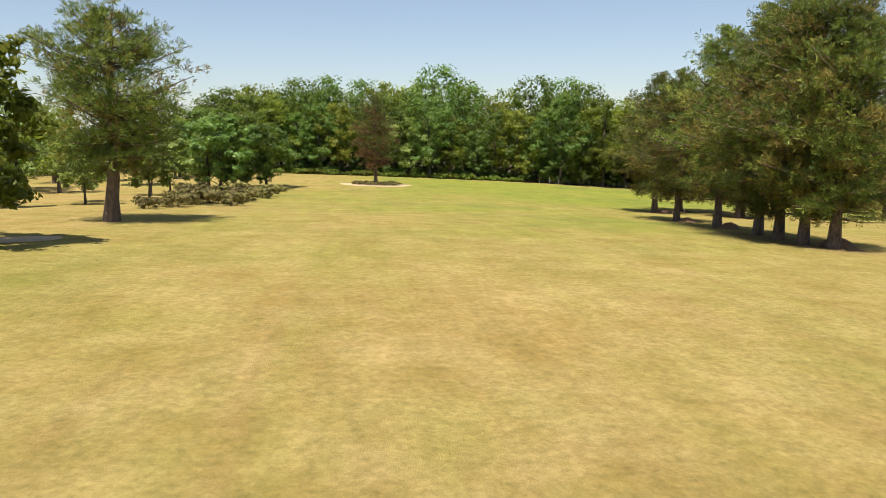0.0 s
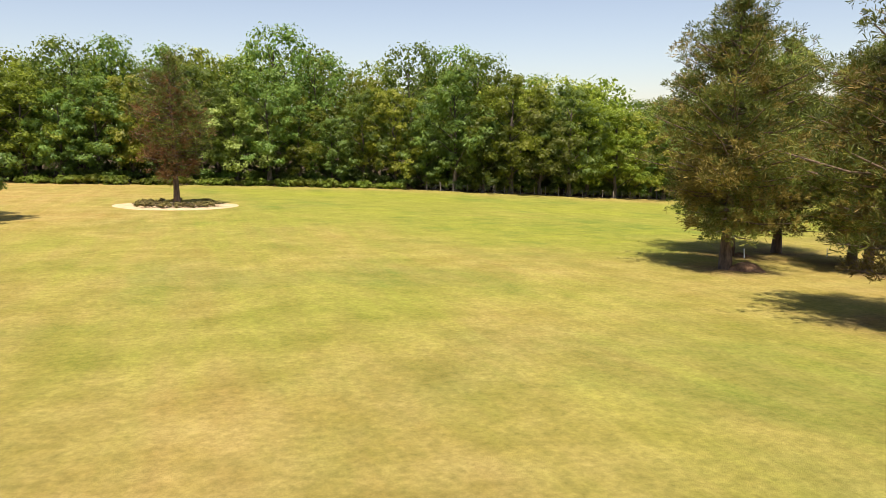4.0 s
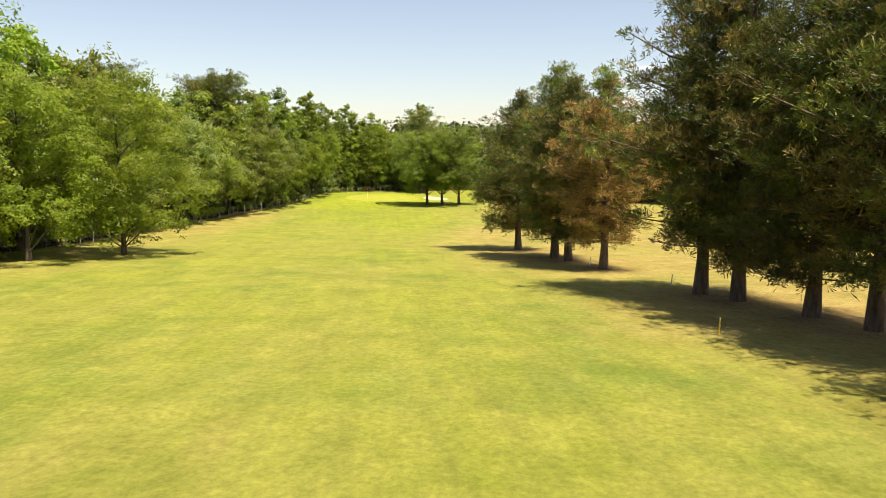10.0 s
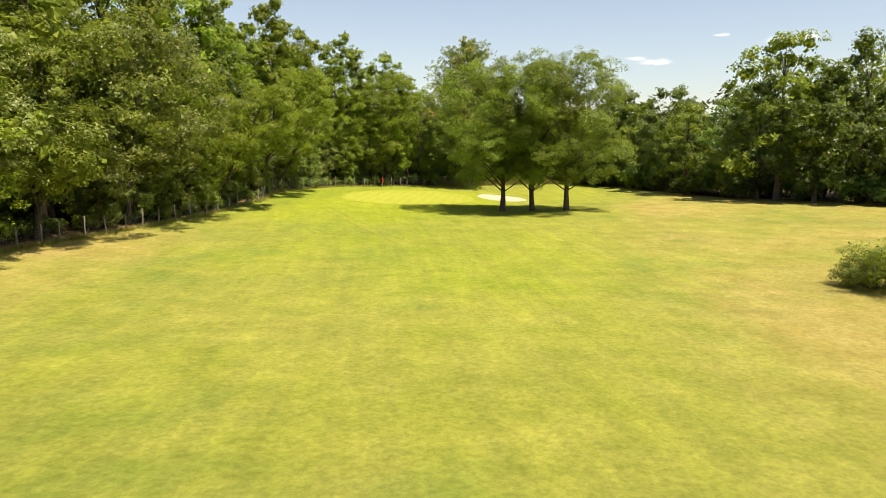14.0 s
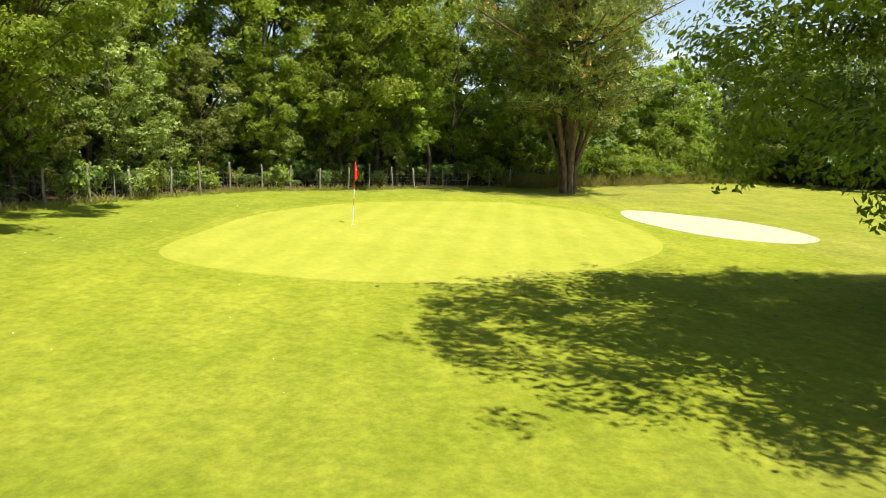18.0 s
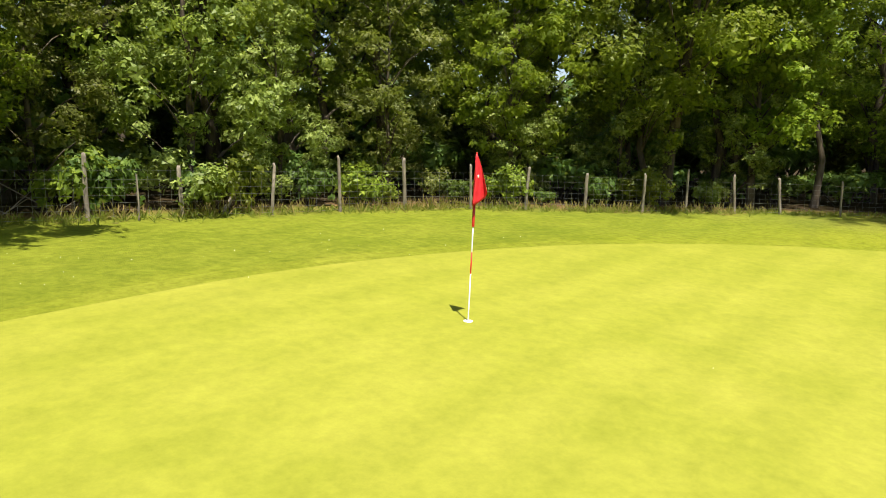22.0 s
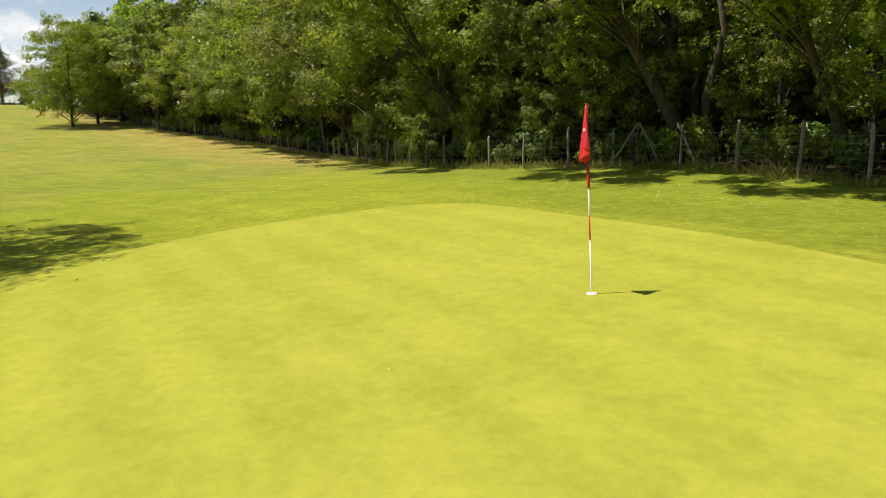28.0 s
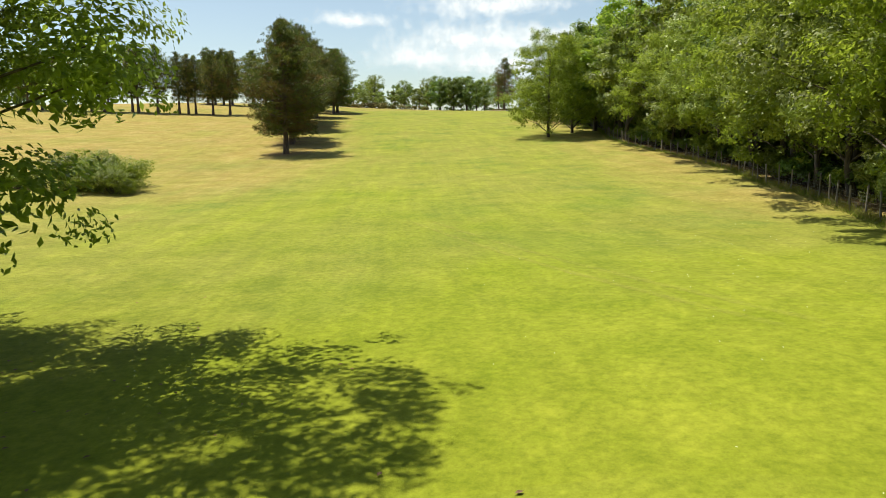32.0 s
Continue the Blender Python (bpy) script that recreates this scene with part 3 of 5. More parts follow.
def shrub(name, seed, rx, ry, h, leaves, leaf, material, label, category="shrub", lobes=9):
    rng = np.random.default_rng(seed)
    ob = thing(name, Matrix(), label, category)
    c = [(rng.uniform(-0.75, 0.75) * rx, rng.uniform(-0.75, 0.75) * ry, h * rng.uniform(0.25, 0.62)) for _ in range(lobes)]
    rad = [h * rng.uniform(0.32, 0.45) for _ in range(lobes)]
    twigs = [tube([(x * 0.3, y * 0.3, -0.1), (x * 0.8, y * 0.8, z * 0.6), (x, y, z * 1.3)], [0.03, 0.02, 0.008], 5, False) for x, y, z in c]
    part("branchwork", mesh_of("branchwork", *join(twigs), BARK, True), ob)
    v, f = leaf_cloud(rng, c, rad, leaves, leaf, 0.85, core=0)
    v[:, 2] = np.maximum(v[:, 2], 0.0)
    part("foliage", mesh_of("foliage", v, f, material), ob)
    return ob


standing = set()


def plant(ob, x, y, turn=0.0, size=1.0, tall=1.0, sink=0.0, label="", group=""):
    """Stands a thing on the ground; once it stands, a copy of it."""
    m = pose(x, y, g(x, y) - sink, 0, 0, turn) @ Matrix.Diagonal((size, size, size * tall, 1))
    if ob.name in standing:
        ob = copy_thing(ob, m @ Matrix.Diagonal([1 / v for v in ob.scale] + [1]))
    else:
        standing.add(ob.name)
        ob.matrix_basis = m
    return tagged(ob, label=label, group=group)


# ---- ground ----
FAIRWAY = [(-42, -45), (-41, 0), (-37, 35), (-22, 60), (8, 78), (45, 84), (85, 98), (120, 108), (138, 113)]
PINES = [(-20.3, -6.0), (-20.9, -4.2), (-20.8, -1.5), (-20.5, 1.4), (-20.0, 8.1), (-19.2, 17.3), (-16.0, 30.7), (-10.6, 37.1),
         (-5.3, 38.9), (-5.5, 32.5), (-7.6, 29.5), (8.8, 40.9), (9.9, 42.6), (12.0, 43.9), (21.5, 47.1), (26.8, 49.6),
         (32.0, 51.7), (34.8, 53.2), (38.8, 55.5), (41.0, 57.0), (52.8, 62.5), (58.4, 65.5), (61.2, 66.9), (70.4, 71.6)]


def line_distance(x, y, line):
    best = np.full(np.shape(x), 1e9)
    for (x0, y0), (x1, y1) in zip(line, line[1:]):
        dx, dy = x1 - x0, y1 - y0
        u = np.clip(((x - x0) * dx + (y - y0) * dy) / (dx * dx + dy * dy), 0, 1)
        best = np.minimum(best, np.hypot(x - x0 - u * dx, y - y0 - u * dy))
    return best


def smooth(v, lo, hi):
    u = np.clip((v - lo) / (hi - lo), 0, 1)
    return u * u * (3 - 2 * u)


def ground_sheet():
    def axis(lo, hi, step, far):
        mid = np.arange(lo, hi + step / 2, step)
        out = np.array([6, 14, 30, 60, 120, 260, 600, 1400, far])
        return np.concatenate([lo - out[::-1], mid, hi + out])
    xs, ys = axis(-84, 200, 1.25, 2600), axis(-52, 150, 1.25, 2600)
    x, y = np.meshgrid(xs, ys)
    z = heights(x, y)
    v = np.stack([x, y, z], -1).reshape(-1, 3)
    nx, ny = len(xs), len(ys)
    i = (np.arange(ny - 1)[:, None] * nx + np.arange(nx - 1)[None, :]).ravel()
    me = mesh_of("ground", v, np.stack([i, i + 1, i + nx + 1, i + nx], 1), TURF, True)
    d = line_distance(x, y, FAIRWAY)
    second = smooth(x + 0.5 * y, -16, 8)
    wood_side = np.interp(x, [q[0] for q in FENCE], [q[1] for q in FENCE]) - y
    first_leg = (1 - 0.55 * smooth(d, 12, 30) - 0.2 * smooth(d, 24, 44)) * (0.28 + 0.36 * smooth(x + 0.9 * y, -39, -18)) * (1 - 0.6 * (1 - smooth(wood_side, 2, 15)))
    south = y - np.interp(x, [-16, -8, 9, 35, 53, 73, 104, 140], [30, 37, 41.5, 53.5, 62.5, 72, 80, 84])
    second_leg = (1.16 + 0.3 * smooth(x, 80, 115) - 0.85 * (1 - smooth(south, 2, 15))) * (1 - 0.65 * (1 - smooth(wood_side, 1, 14)) * (1 - smooth(x, 95, 125)))
    lush = first_leg * (1 - second) + second_leg * second
    lush = np.maximum(lush, 2.2 * (1 - smooth(np.hypot((x - 143) / 1.6, (y - 114.5)), 9.5, 17)))
    lush = np.maximum(lush, 1.9 * smooth(x, 104, 122) * (1 - smooth(np.abs(y - 114.5), 5, 11)) * (1 - smooth(x, 150, 175)))
    off_green = np.hypot((x - 146) / 12.2, (y - 114.6) / 7.2)
    # longer, darker grass between the green and the fence
    darker_grass = 0.5 * smooth(y, 118.5, 120.8) * smooth(x, 110, 126) * (1 - smooth(x, 165, 174)) * smooth(off_green, 0.9, 1.02)
    # the same mark darkens the approach, painting in its mowing-direction sheen
    darker_grass = np.maximum(darker_grass, 0.25 * smooth(-x, -134, -126) * smooth(x, 96, 110) * (1 - smooth(np.abs(y - 110 - (x - 130) * 0.3), 4, 12)))
    litter = np.zeros_like(x)
    for px, py in PINES:
        litter = np.maximum(litter, 1 - smooth(np.hypot(x - px, y - py), 0.8, 3.6))
    # inside the woods the mark reaches 3, which picks the darkest floor brown
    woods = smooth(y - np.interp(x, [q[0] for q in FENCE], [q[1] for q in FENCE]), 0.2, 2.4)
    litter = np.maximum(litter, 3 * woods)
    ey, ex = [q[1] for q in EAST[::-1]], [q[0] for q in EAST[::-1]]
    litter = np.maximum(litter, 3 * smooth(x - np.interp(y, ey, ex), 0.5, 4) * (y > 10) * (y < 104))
    for key, val in (("lush", lush), ("second_leg", second), ("litter", litter), ("darker_grass", darker_grass)):
        at = me.attributes.new(key, "FLOAT", "POINT")
        at.data.foreach_set("value", val.astype(np.float32).ravel())
    return tagged(new("ground", me), "mown golf fairway, sun-bleached rough and dark brown woodland floor", "ground", kind="structure")


FENCE = [(-84, 103), (-60, 100.5), (-32, 101.5), (-20, 101), (-14, 98), (-7, 94.5), (8, 92.6), (25, 97), (34.5, 103), (48, 105.6), (56, 108),
         (71, 114.5), (84, 118.5), (92, 119.6), (100, 121.5), (111, 122.2), (118, 122.5), (126.7, 123.4), (133.7, 126), (141.2, 126.3),
         (147, 126), (150.6, 125.6), (160.7, 121.8), (170, 115.5), (178, 107)]
EAST = [(182, 100), (176, 92), (166, 86), (158, 80), (152, 70), (148, 58), (146, 44), (150, 25)]
ground_sheet()


def closed_curve(knots_in, n):
    """n points of a smooth closed line through the knots."""
    k = np.array(knots_in, float)
    m, out = len(k), []
    for i in range(n):
        u = i * m / n
        j, f = int(u), u - int(u)
        p0, p1, p2, p3 = k[(j - 1) % m], k[j % m], k[(j + 1) % m], k[(j + 2) % m]
        out.append(0.5 * (2 * p1 + (p2 - p0) * f + (2 * p0 - 5 * p1 + 4 * p2 - p3) * f * f + (3 * p1 - p0 - 3 * p2 + p3) * f ** 3))
    return np.array(out)


def patch(name, outline, material, label, category, lift, rings=14, kind="structure", shape=None, n=96):
    """A sheet on the ground inside a closed line, its rim let into the turf; shape(u) adds to its height from rim 0 to middle 1."""
    line = closed_curve(outline, n)
    mid = line.mean(0)
    v, f = [], []
    steps = [1.0, 0.998] + [1 - (k + 1) / rings for k in range(rings)]
    steps[-1] = 0.0004
    for k, s in enumerate([1.0] + steps):
        p = mid + (line - mid) * s
        z = heights(p[:, 0], p[:, 1]) + (lift if k else -0.05) + (shape(1 - s) if shape and k else 0)
        v.append(np.column_stack([p, z]))
    for k in range(len(v) - 1):
        for i in range(n):
            j = (i + 1) % n
            f.append((k * n + i, k * n + j, (k + 1) * n + j, (k + 1) * n + i))
    ob = new(name, mesh_of(name, np.concatenate(v), f, material, True))
    return tagged(ob, label, category, kind=kind)


GREEN = [(134.75, 116.5), (135.7, 113.2), (138.3, 110.3), (144.5, 107.7), (151.5, 108.7), (156.7, 111.4), (157.7, 115.2), (154.1, 118.5), (149.0, 120.4), (143.5, 120.75), (138.8, 119.8), (135.4, 118.7)]
gmid = np.mean(GREEN, axis=0)
GREEN = [tuple(gmid + (np.array(p) - gmid) * (1 + 0.2 / np.linalg.norm(np.array(p) - gmid))) for p in GREEN]
COLLAR = [tuple(gmid + (np.array(p) - gmid) * (1 + 0.55 / np.linalg.norm(np.array(p) - gmid))) for p in GREEN]
patch("collar", COLLAR, TURF_COLLAR, "darker mown collar round the putting green", "grass", 0.008)
patch("putting_green", GREEN, TURF_GREEN, "bright close-mown putting green with faint mowing stripes", "putting green", 0.018)
BUNKER = [(158.6, 109.4), (155.0, 108.9), (151.6, 107.2), (149.2, 105.2), (148.6, 103.0), (150.3, 101.9), (153.6, 102.6), (156.6, 104.3), (158.6, 106.6), (159.4, 108.4)]
patch("sand_bunker", BUNKER, SAND, "pale sand bunker beside the putting green", "bunker", 0.02, shape=lambda u: -0.015 * min(1, u * 3))
ISLAND = (-45.9, 68.8)
patch("sand_patch", [(-61.5, -10.6), (-59.5, -11.0), (-58.2, -9.6), (-58.6, -8.4), (-60.4, -8.9)], SAND_DIRT, "bare sandy patch in the rough", "sand", 0.015, n=40, rings=4)
patch("sand_ring", [(ISLAND[0] + 5.4 * math.cos(a) * (1 + 0.08 * math.sin(3 * a)), ISLAND[1] - 0.8 + 4.0 * math.sin(a)) for a in np.linspace(0, 6.283, 13)[:-1]],
      SAND_DIRT, "bare sandy ring round the lone pine", "sand", 0.015)

# ---- the pin on the green ----
PIN = (143.4, 117.5)


def golf_pin():
    z0 = g(*PIN) + 0.018
    ob = thing("golf_flag", pose(PIN[0], PIN[1], z0, 3.6, 0, 0) @ Matrix.Diagonal((1, 1, 0.985, 1)), "red flag on a white and red banded pin in the hole", "golf flag")
    for a, b, w, mat in ((-0.08, 0.626, 0.0088, WHITE_PAINT), (0.626, 0.905, 0.0088, RED_PAINT), (0.905, 1.23, 0.0088, WHITE_PAINT), (1.23, 1.53, 0.017, RED_PAINT), (1.53, 2.13, 0.0088, WHITE_PAINT)):
        part("pole_band", mesh_of("pole_band", *tube([(0, 0, a), (0, 0, b)], [w, w], 10), mat, True), ob, "red band" if mat is RED_PAINT else "white band")
    part("knob", mesh_of("knob", *tube([(0, 0, 2.13), (0, 0, 2.14), (0, 0, 2.155)], [0.011, 0.011, 0.005], 10), RED_PAINT, True), ob)
    part("flag_sleeve", mesh_of("flag_sleeve", *tube([(0, 0, 1.52), (0, 0, 1.8), (0, 0, 2.128)], [0.0185, 0.0165, 0.0135], 10), RED_CLOTH, True), ob, "red cloth sleeve of the flag round the pole")
    nu, nv = 22, 18
    v, f = [], []
    for i in range(nu + 1):
        u = i / nu
        for j in range(nv + 1):
            w = j / nv
            out = (-0.02 + 0.165 * u) * (0.06 + 0.94 * w ** 0.85)
            z = 2.125 - 0.62 * w * (1 - 0.25 * u * u)
            fold = (0.085 * math.sin(u * 5.2 + 0.3) + 0.016 * math.sin(u * 16 + w * 5)) * (0.08 + 0.92 * w)
            v.append((0.5 * out - 0.87 * fold, -0.87 * out - 0.5 * fold, z))
    for i in range(nu):
        for j in range(nv):
            a = i * (nv + 1) + j
            f.append((a, a + nv + 1, a + nv + 2, a + 1))
    me = mesh_of("flag", v, f, RED_CLOTH, True)
    flag = part("flag", me, ob, "limp red cloth flag")
    flag.modifiers.new("thick", "SOLIDIFY").thickness = 0.004
    bm = bmesh.new()
    bmesh.ops.create_icosphere(bm, subdivisions=1, radius=0.022, matrix=Matrix.Translation((0.004, -0.03, 1.86)) @ Matrix.Diagonal((1, 1, 1.3, 1)))
    me = bpy.data.meshes.new("emblem")
    bm.to_mesh(me)
    bm.free()
    me.materials.append(WHITE_PAINT)
    part("emblem", me, flag, "small white mark on the cloth")
    n = 20
    ring = [(r * math.cos(6.2832 * k / n), r * math.sin(6.2832 * k / n), zz) for r, zz in ((0.062, 0.0), (0.062, 0.006), (0.054, 0.006), (0.054, -0.05)) for k in range(n)]
    q = [(r * n + k, r * n + (k + 1) % n, (r + 1) * n + (k + 1) % n, (r + 1) * n + k) for r in range(3) for k in range(n)]
    part("cup_rim", mesh_of("cup_rim", ring, q, WHITE_PAINT, True), ob, "white rim of the hole")
    part("hole", mesh_of("hole", *tube([(0, 0, -0.06), (0, 0, 0.0045)], [0.054, 0.054], 20), WHITE_PAINT, True), ob, "white lining of the cup")
    return ob


golf_pin()

# ---- post-and-wire fence along the wood ----
def along(line, step):
    out, rest = [], 0.0
    for (x0, y0), (x1, y1) in zip(line, line[1:]):
        d = math.hypot(x1 - x0, y1 - y0)
        s = rest
        while s < d:
            out.append((x0 + (x1 - x0) * s / d, y0 + (y1 - y0) * s / d))
            s += step
        rest = s - d
    return out


def fence(line, step, seed):
    rng = random.Random(seed)
    ob = thing("wire_fence", Matrix(), "weathered wooden post and wire mesh fence along the wood", "fence")
    meshes = []
    for k in range(6):
        w = rng.uniform(0.038, 0.052)
        pts = [(0, 0, -0.3), (rng.gauss(0, 0.01), rng.gauss(0, 0.01), 0.5), (rng.gauss(0, 0.02), rng.gauss(0, 0.02), 1.12), (rng.gauss(0, 0.02), rng.gauss(0, 0.02), 1.2)]
        meshes.append(mesh_of("post", *tube(pts, [w * 1.05, w, w * 0.95, w * 0.7], 8), POST_WOOD, True))
    spots = along([q for q in line if q[0] < 134], step)[:-1] + along([q for q in line if q[0] > 133], 1.9)
    tops = []
    for x, y in spots:
        p = part("post", meshes[rng.randrange(6)], ob)
        x, y = x + rng.gauss(0, 0.1), y + rng.gauss(0, 0.06)
        hgt = rng.uniform(0.92, 1.15)
        p.matrix_basis = pose(x, y, g(x, y), rng.gauss(0, 2.5), rng.gauss(0, 2.5), rng.uniform(0, 360)) @ Matrix.Diagonal((1, 1, hgt, 1))
        tops.append((x, y, g(x, y)))
    for a, b in zip(tops, tops[1:]):
        va, vb = Vector(a), Vector(b)
        if (vb - va).length > 4:
            continue
        d = vb - va
        nrm = Vector((-d.y, d.x, 0)).normalized() * 0.0016
        v, f = [], []

        def strip(p, q, up):
            n = len(v)
            v.extend([tuple(p + nrm - up), tuple(p + nrm + up), tuple(p - nrm + up), tuple(p - nrm - up), tuple(q + nrm - up), tuple(q + nrm + up), tuple(q - nrm + up), tuple(q - nrm - up)])
            f.extend([(n + i, n + (i + 1) % 4, n + 4 + (i + 1) % 4, n + 4 + i) for i in range(4)])
        off = Vector((d.y, -d.x, 0)).normalized() * 0.055
        for zz in (0.06, 0.2, 0.35, 0.5, 0.66, 0.83, 1.0):
            sag = rng.gauss(0, 0.012)
            strip(va + off + Vector((0, 0, zz)), va.lerp(vb, 0.5) + off + Vector((0, 0, zz + sag)), Vector((0, 0, 0.002)))
            strip(va.lerp(vb, 0.5) + off + Vector((0, 0, zz + sag)), vb + off + Vector((0, 0, zz)), Vector((0, 0, 0.002)))
        for k in range(1, 8):
            c = va.lerp(vb, k / 8) + off
            strip(c + Vector((0, 0, 0.06)), c + Vector((0, 0, 1.0)), d.normalized() * 0.0015)
        part("wire_mesh", mesh_of("wire_mesh", v, f, WIRE), ob)
    return ob


FENCE_NEAR = [q for q in FENCE if q[0] >= -14]
fence(FENCE_NEAR, 1.95, 3)

# ---- pines beside the fairway ----
pine_kinds = [pine("pine_tree", 11 + k, h, r, b, lb, tufts=tf, dry=dr, peak=pk, top=tp, material_low=NEEDLE_RUST if dr > 0.9 else NEEDLE_DRY) for k, (h, r, b, tf, dr, pk, tp, lb) in enumerate([
    (14.2, 4.8, 2.2, 4800, 0.34, 0.30, 1.45, "tall pine with browning lower boughs beside the fairway"),
    (16.0, 4.7, 1.8, 5000, 0.14, 0.32, 1.5, "tall dark green pine beside the fairway"),
    (13.0, 4.8, 2.0, 5000, 0.3, 0.26, 1.4, "broad conical pine with low boughs beside the fairway"),
    (13.6, 4.3, 2.0, 4200, 1.0, 0.30, 1.5, "drying pine with rust-brown needles beside the fairway"),
    (14.6, 5.1, 1.9, 5400, 0.3, 0.38, 1.7, "broad old pine with boughs sweeping low beside the fairway")])]
far_pine = pine("pine_tree", 19, 13.0, 3.6, 3.2, "dark pine in a row across the next fairway", tufts=900, dry=0.2, peak=0.35, length=0.5, blades=5, width=0.035)
PINE_USE = [(1, 0.92), (0, 0.97), (1, 0.9), (0, 1.0), (0, 1.0), (0, 0.92), (0, 1.03), (4, 1.0), (4, 1.0), (1, 0.8), (0, 0.9), (1, 0.9),
            (0, 1.0), (1, 0.95), (0, 1.0), (1, 0.93), (0, 1.0), (1, 0.9), (1, 0.97), (0, 1.12), (3, 1.0), (0, 1.0), (1, 1.0), (2, 1.13)]
rnd = random.Random(5)
for (x, y), (k, s) in zip(PINES, PINE_USE):
    plant(pine_kinds[k], x, y, rnd.uniform(0, 360), s, rnd.uniform(0.97, 1.03), group="row of pines beside the fairway")
for i in range(15):                                     # the far row across the next fairway
    u = i / 14
    plant(far_pine, 24 - 11 * u + rnd.gauss(0, 0.6), -18 + 42 * u + rnd.gauss(0, 0.6), rnd.uniform(0, 360), rnd.uniform(0.9, 1.08), group="far row of pines")
lone = pine("lone_pine", 31, 13.6, 4.0, 2.8, "lone pine with drying needles on a sandy mound", tufts=1800, dry=0.55, peak=0.3, material_low=NEEDLE_RUST)
plant(lone, *ISLAND, 30)
big = pine("leaning_pine", 37, 12.0, 4.7, 3.0, "old pine with a leaning trunk and broad crown", tufts=4600, dry=0.06, peak=0.32, lean=0.06, girth=0.4, top=2.5)
plant(big, -59.7, 0.6, 10)


def mound(x, y, r, h, seed):
    rng = np.random.default_rng(seed)
    n, rings, v, f = 18, 6, [], []
    for k in range(rings + 1):
        s = 1 - k / rings * 0.98
        for i in range(n):
            a = 6.2832 * i / n
            rr = r * s * (1 + 0.15 * math.sin(2 * a + seed) + 0.07 * math.sin(5 * a))
            px, py = x + rr * math.cos(a), y + rr * math.sin(a)
            v.append((px, py, g(px, py) - 0.06 + h * math.sin((1 - s) * 1.57) + rng.normal() * 0.03 * (0 < k)))
    for k in range(rings):
        for i in range(n):
            j = (i + 1) % n
            f.append((k * n + i, k * n + j, (k + 1) * n + j, (k + 1) * n + i))
    return tagged(new("litter_mound", mesh_of("litter_mound", v, f, LITTER, True)), "low mound of brown pine litter beside a trunk", "mound", "litter mounds")


for i, (x, y, r, h) in enumerate([(-18.4, 16.9, 0.9, 0.45), (-19.2, 7.7, 0.9, 0.5), (-15.1, 30.2, 1.0, 0.5), (-19.6, -5.2, 1.0, 0.6), (-9.9, 37.0, 0.7, 0.25)]):
    mound(x, y, r, h, i)


def stake(x, y, material, label):
    ob = thing("marker_stake", pose(x, y, g(x, y), rnd.gauss(0, 2), rnd.gauss(0, 2), 0), label, "stake", "marker stakes")
    part("stake_body", mesh_of("stake_body", *tube([(0, 0, -0.2), (0, 0, 0.58), (0, 0, 0.62)], [0.026, 0.026, 0.012], 8), material, True), ob)


for x, y in ((44.4, 58.3), (55.2, 63.6), (24.8, 47.6), (-10.6, 35.7), (-3.0, 36.8)):
    stake(x, y, WHITE_PAINT, "short white marker stake in the rough")
stake(29.6, 57.1, YELLOW_PAINT, "short yellow marker stake by the fairway")

# ---- the three shade trees, the cedar and other single trees ----
shade = [broadleaf("shade_tree", 51 + k, h, r, 2.5, 66000, 0.08, LEAF_SHADE, "leafy green shade tree with a forked dark trunk by the green", puffs=84, girth=0.24, top=0.55, fork=0.75, airy=1.08, skirt=0.92, blunt=3.2, kite=True, shift=-2.7, core=0, fill=0.12, crook=0.45)
         for k, (h, r) in enumerate([(13.8, 6.6), (13.6, 6.2), (14.2, 6.6)])]
for tr, (x, y), a in zip(shade, ((135.9, 101.8), (137.0, 99.0), (137.0, 95.6)), (0, 10, -12)):
    plant(tr, x, y, a, group="clump of three shade trees")


def cedar():
    ob = pine("cedar", 61, 20.5, 6.8, 4.3, "tall many-stemmed cedar with rusty patches", tufts=7600, material=NEEDLE_CEDAR, material_low=NEEDLE_CEDAR, dry=0.0, peak=0.3, blades=10, length=0.32, girth=0.3, rise=0.55, width=0.032)
    for k in range(7):
        a = k * 0.9
        c, s, w = math.cos(a), math.sin(a), 1 + 0.15 * math.sin(k * 2.3)
        pts = [(0.3 * c, 0.3 * s, -0.2), (0.45 * c, 0.45 * s, 1.6), (1.3 * c, 1.3 * s, 4.5 * w), (2.8 * c, 2.8 * s, 8.5 * w)]
        part("side_stem", mesh_of("side_stem", *tube(pts, [0.24 * w, 0.18 * w, 0.13, 0.05], 8, False), BARK_PINE, True), ob)
    return ob


plant(cedar(), 166.5, 113.1, 0)
edge = broadleaf("edge_tree", 71, 12.8, 6.2, 0.9, 34000, 0.105, LEAF_BRIGHT, "round bushy tree at the edge of the fairway", puffs=80, girth=0.17, top=0.6, skirt=0.25, core=0, airy=1.15)
plant(edge, 48.2, 97.8, 0, group="fairway edge trees")
plant(edge, 41.6, 99.9, 140, 0.95, group="fairway edge trees")
oak = broadleaf("round_tree", 73, 9.4, 5.0, 1.2, 9000, 0.18, LEAF_DARK, "dark round-crowned tree beyond the heather", puffs=40, girth=0.2)
for x, y, a, s in ((-62.1, 49.3, 0, 1.0), (-63.6, 44.6, 70, 0.95), (-60.4, 57.0, 130, 0.9), (-67, 52, 200, 1.05)):
    plant(oak, x, y, a, s, group="round trees beyond the heather")
side = broadleaf("side_tree", 77, 8.2, 3.7, 1.4, 12000, 0.15, LEAF_MID, "leafy tree beside the start of the fairway", puffs=40, girth=0.2)
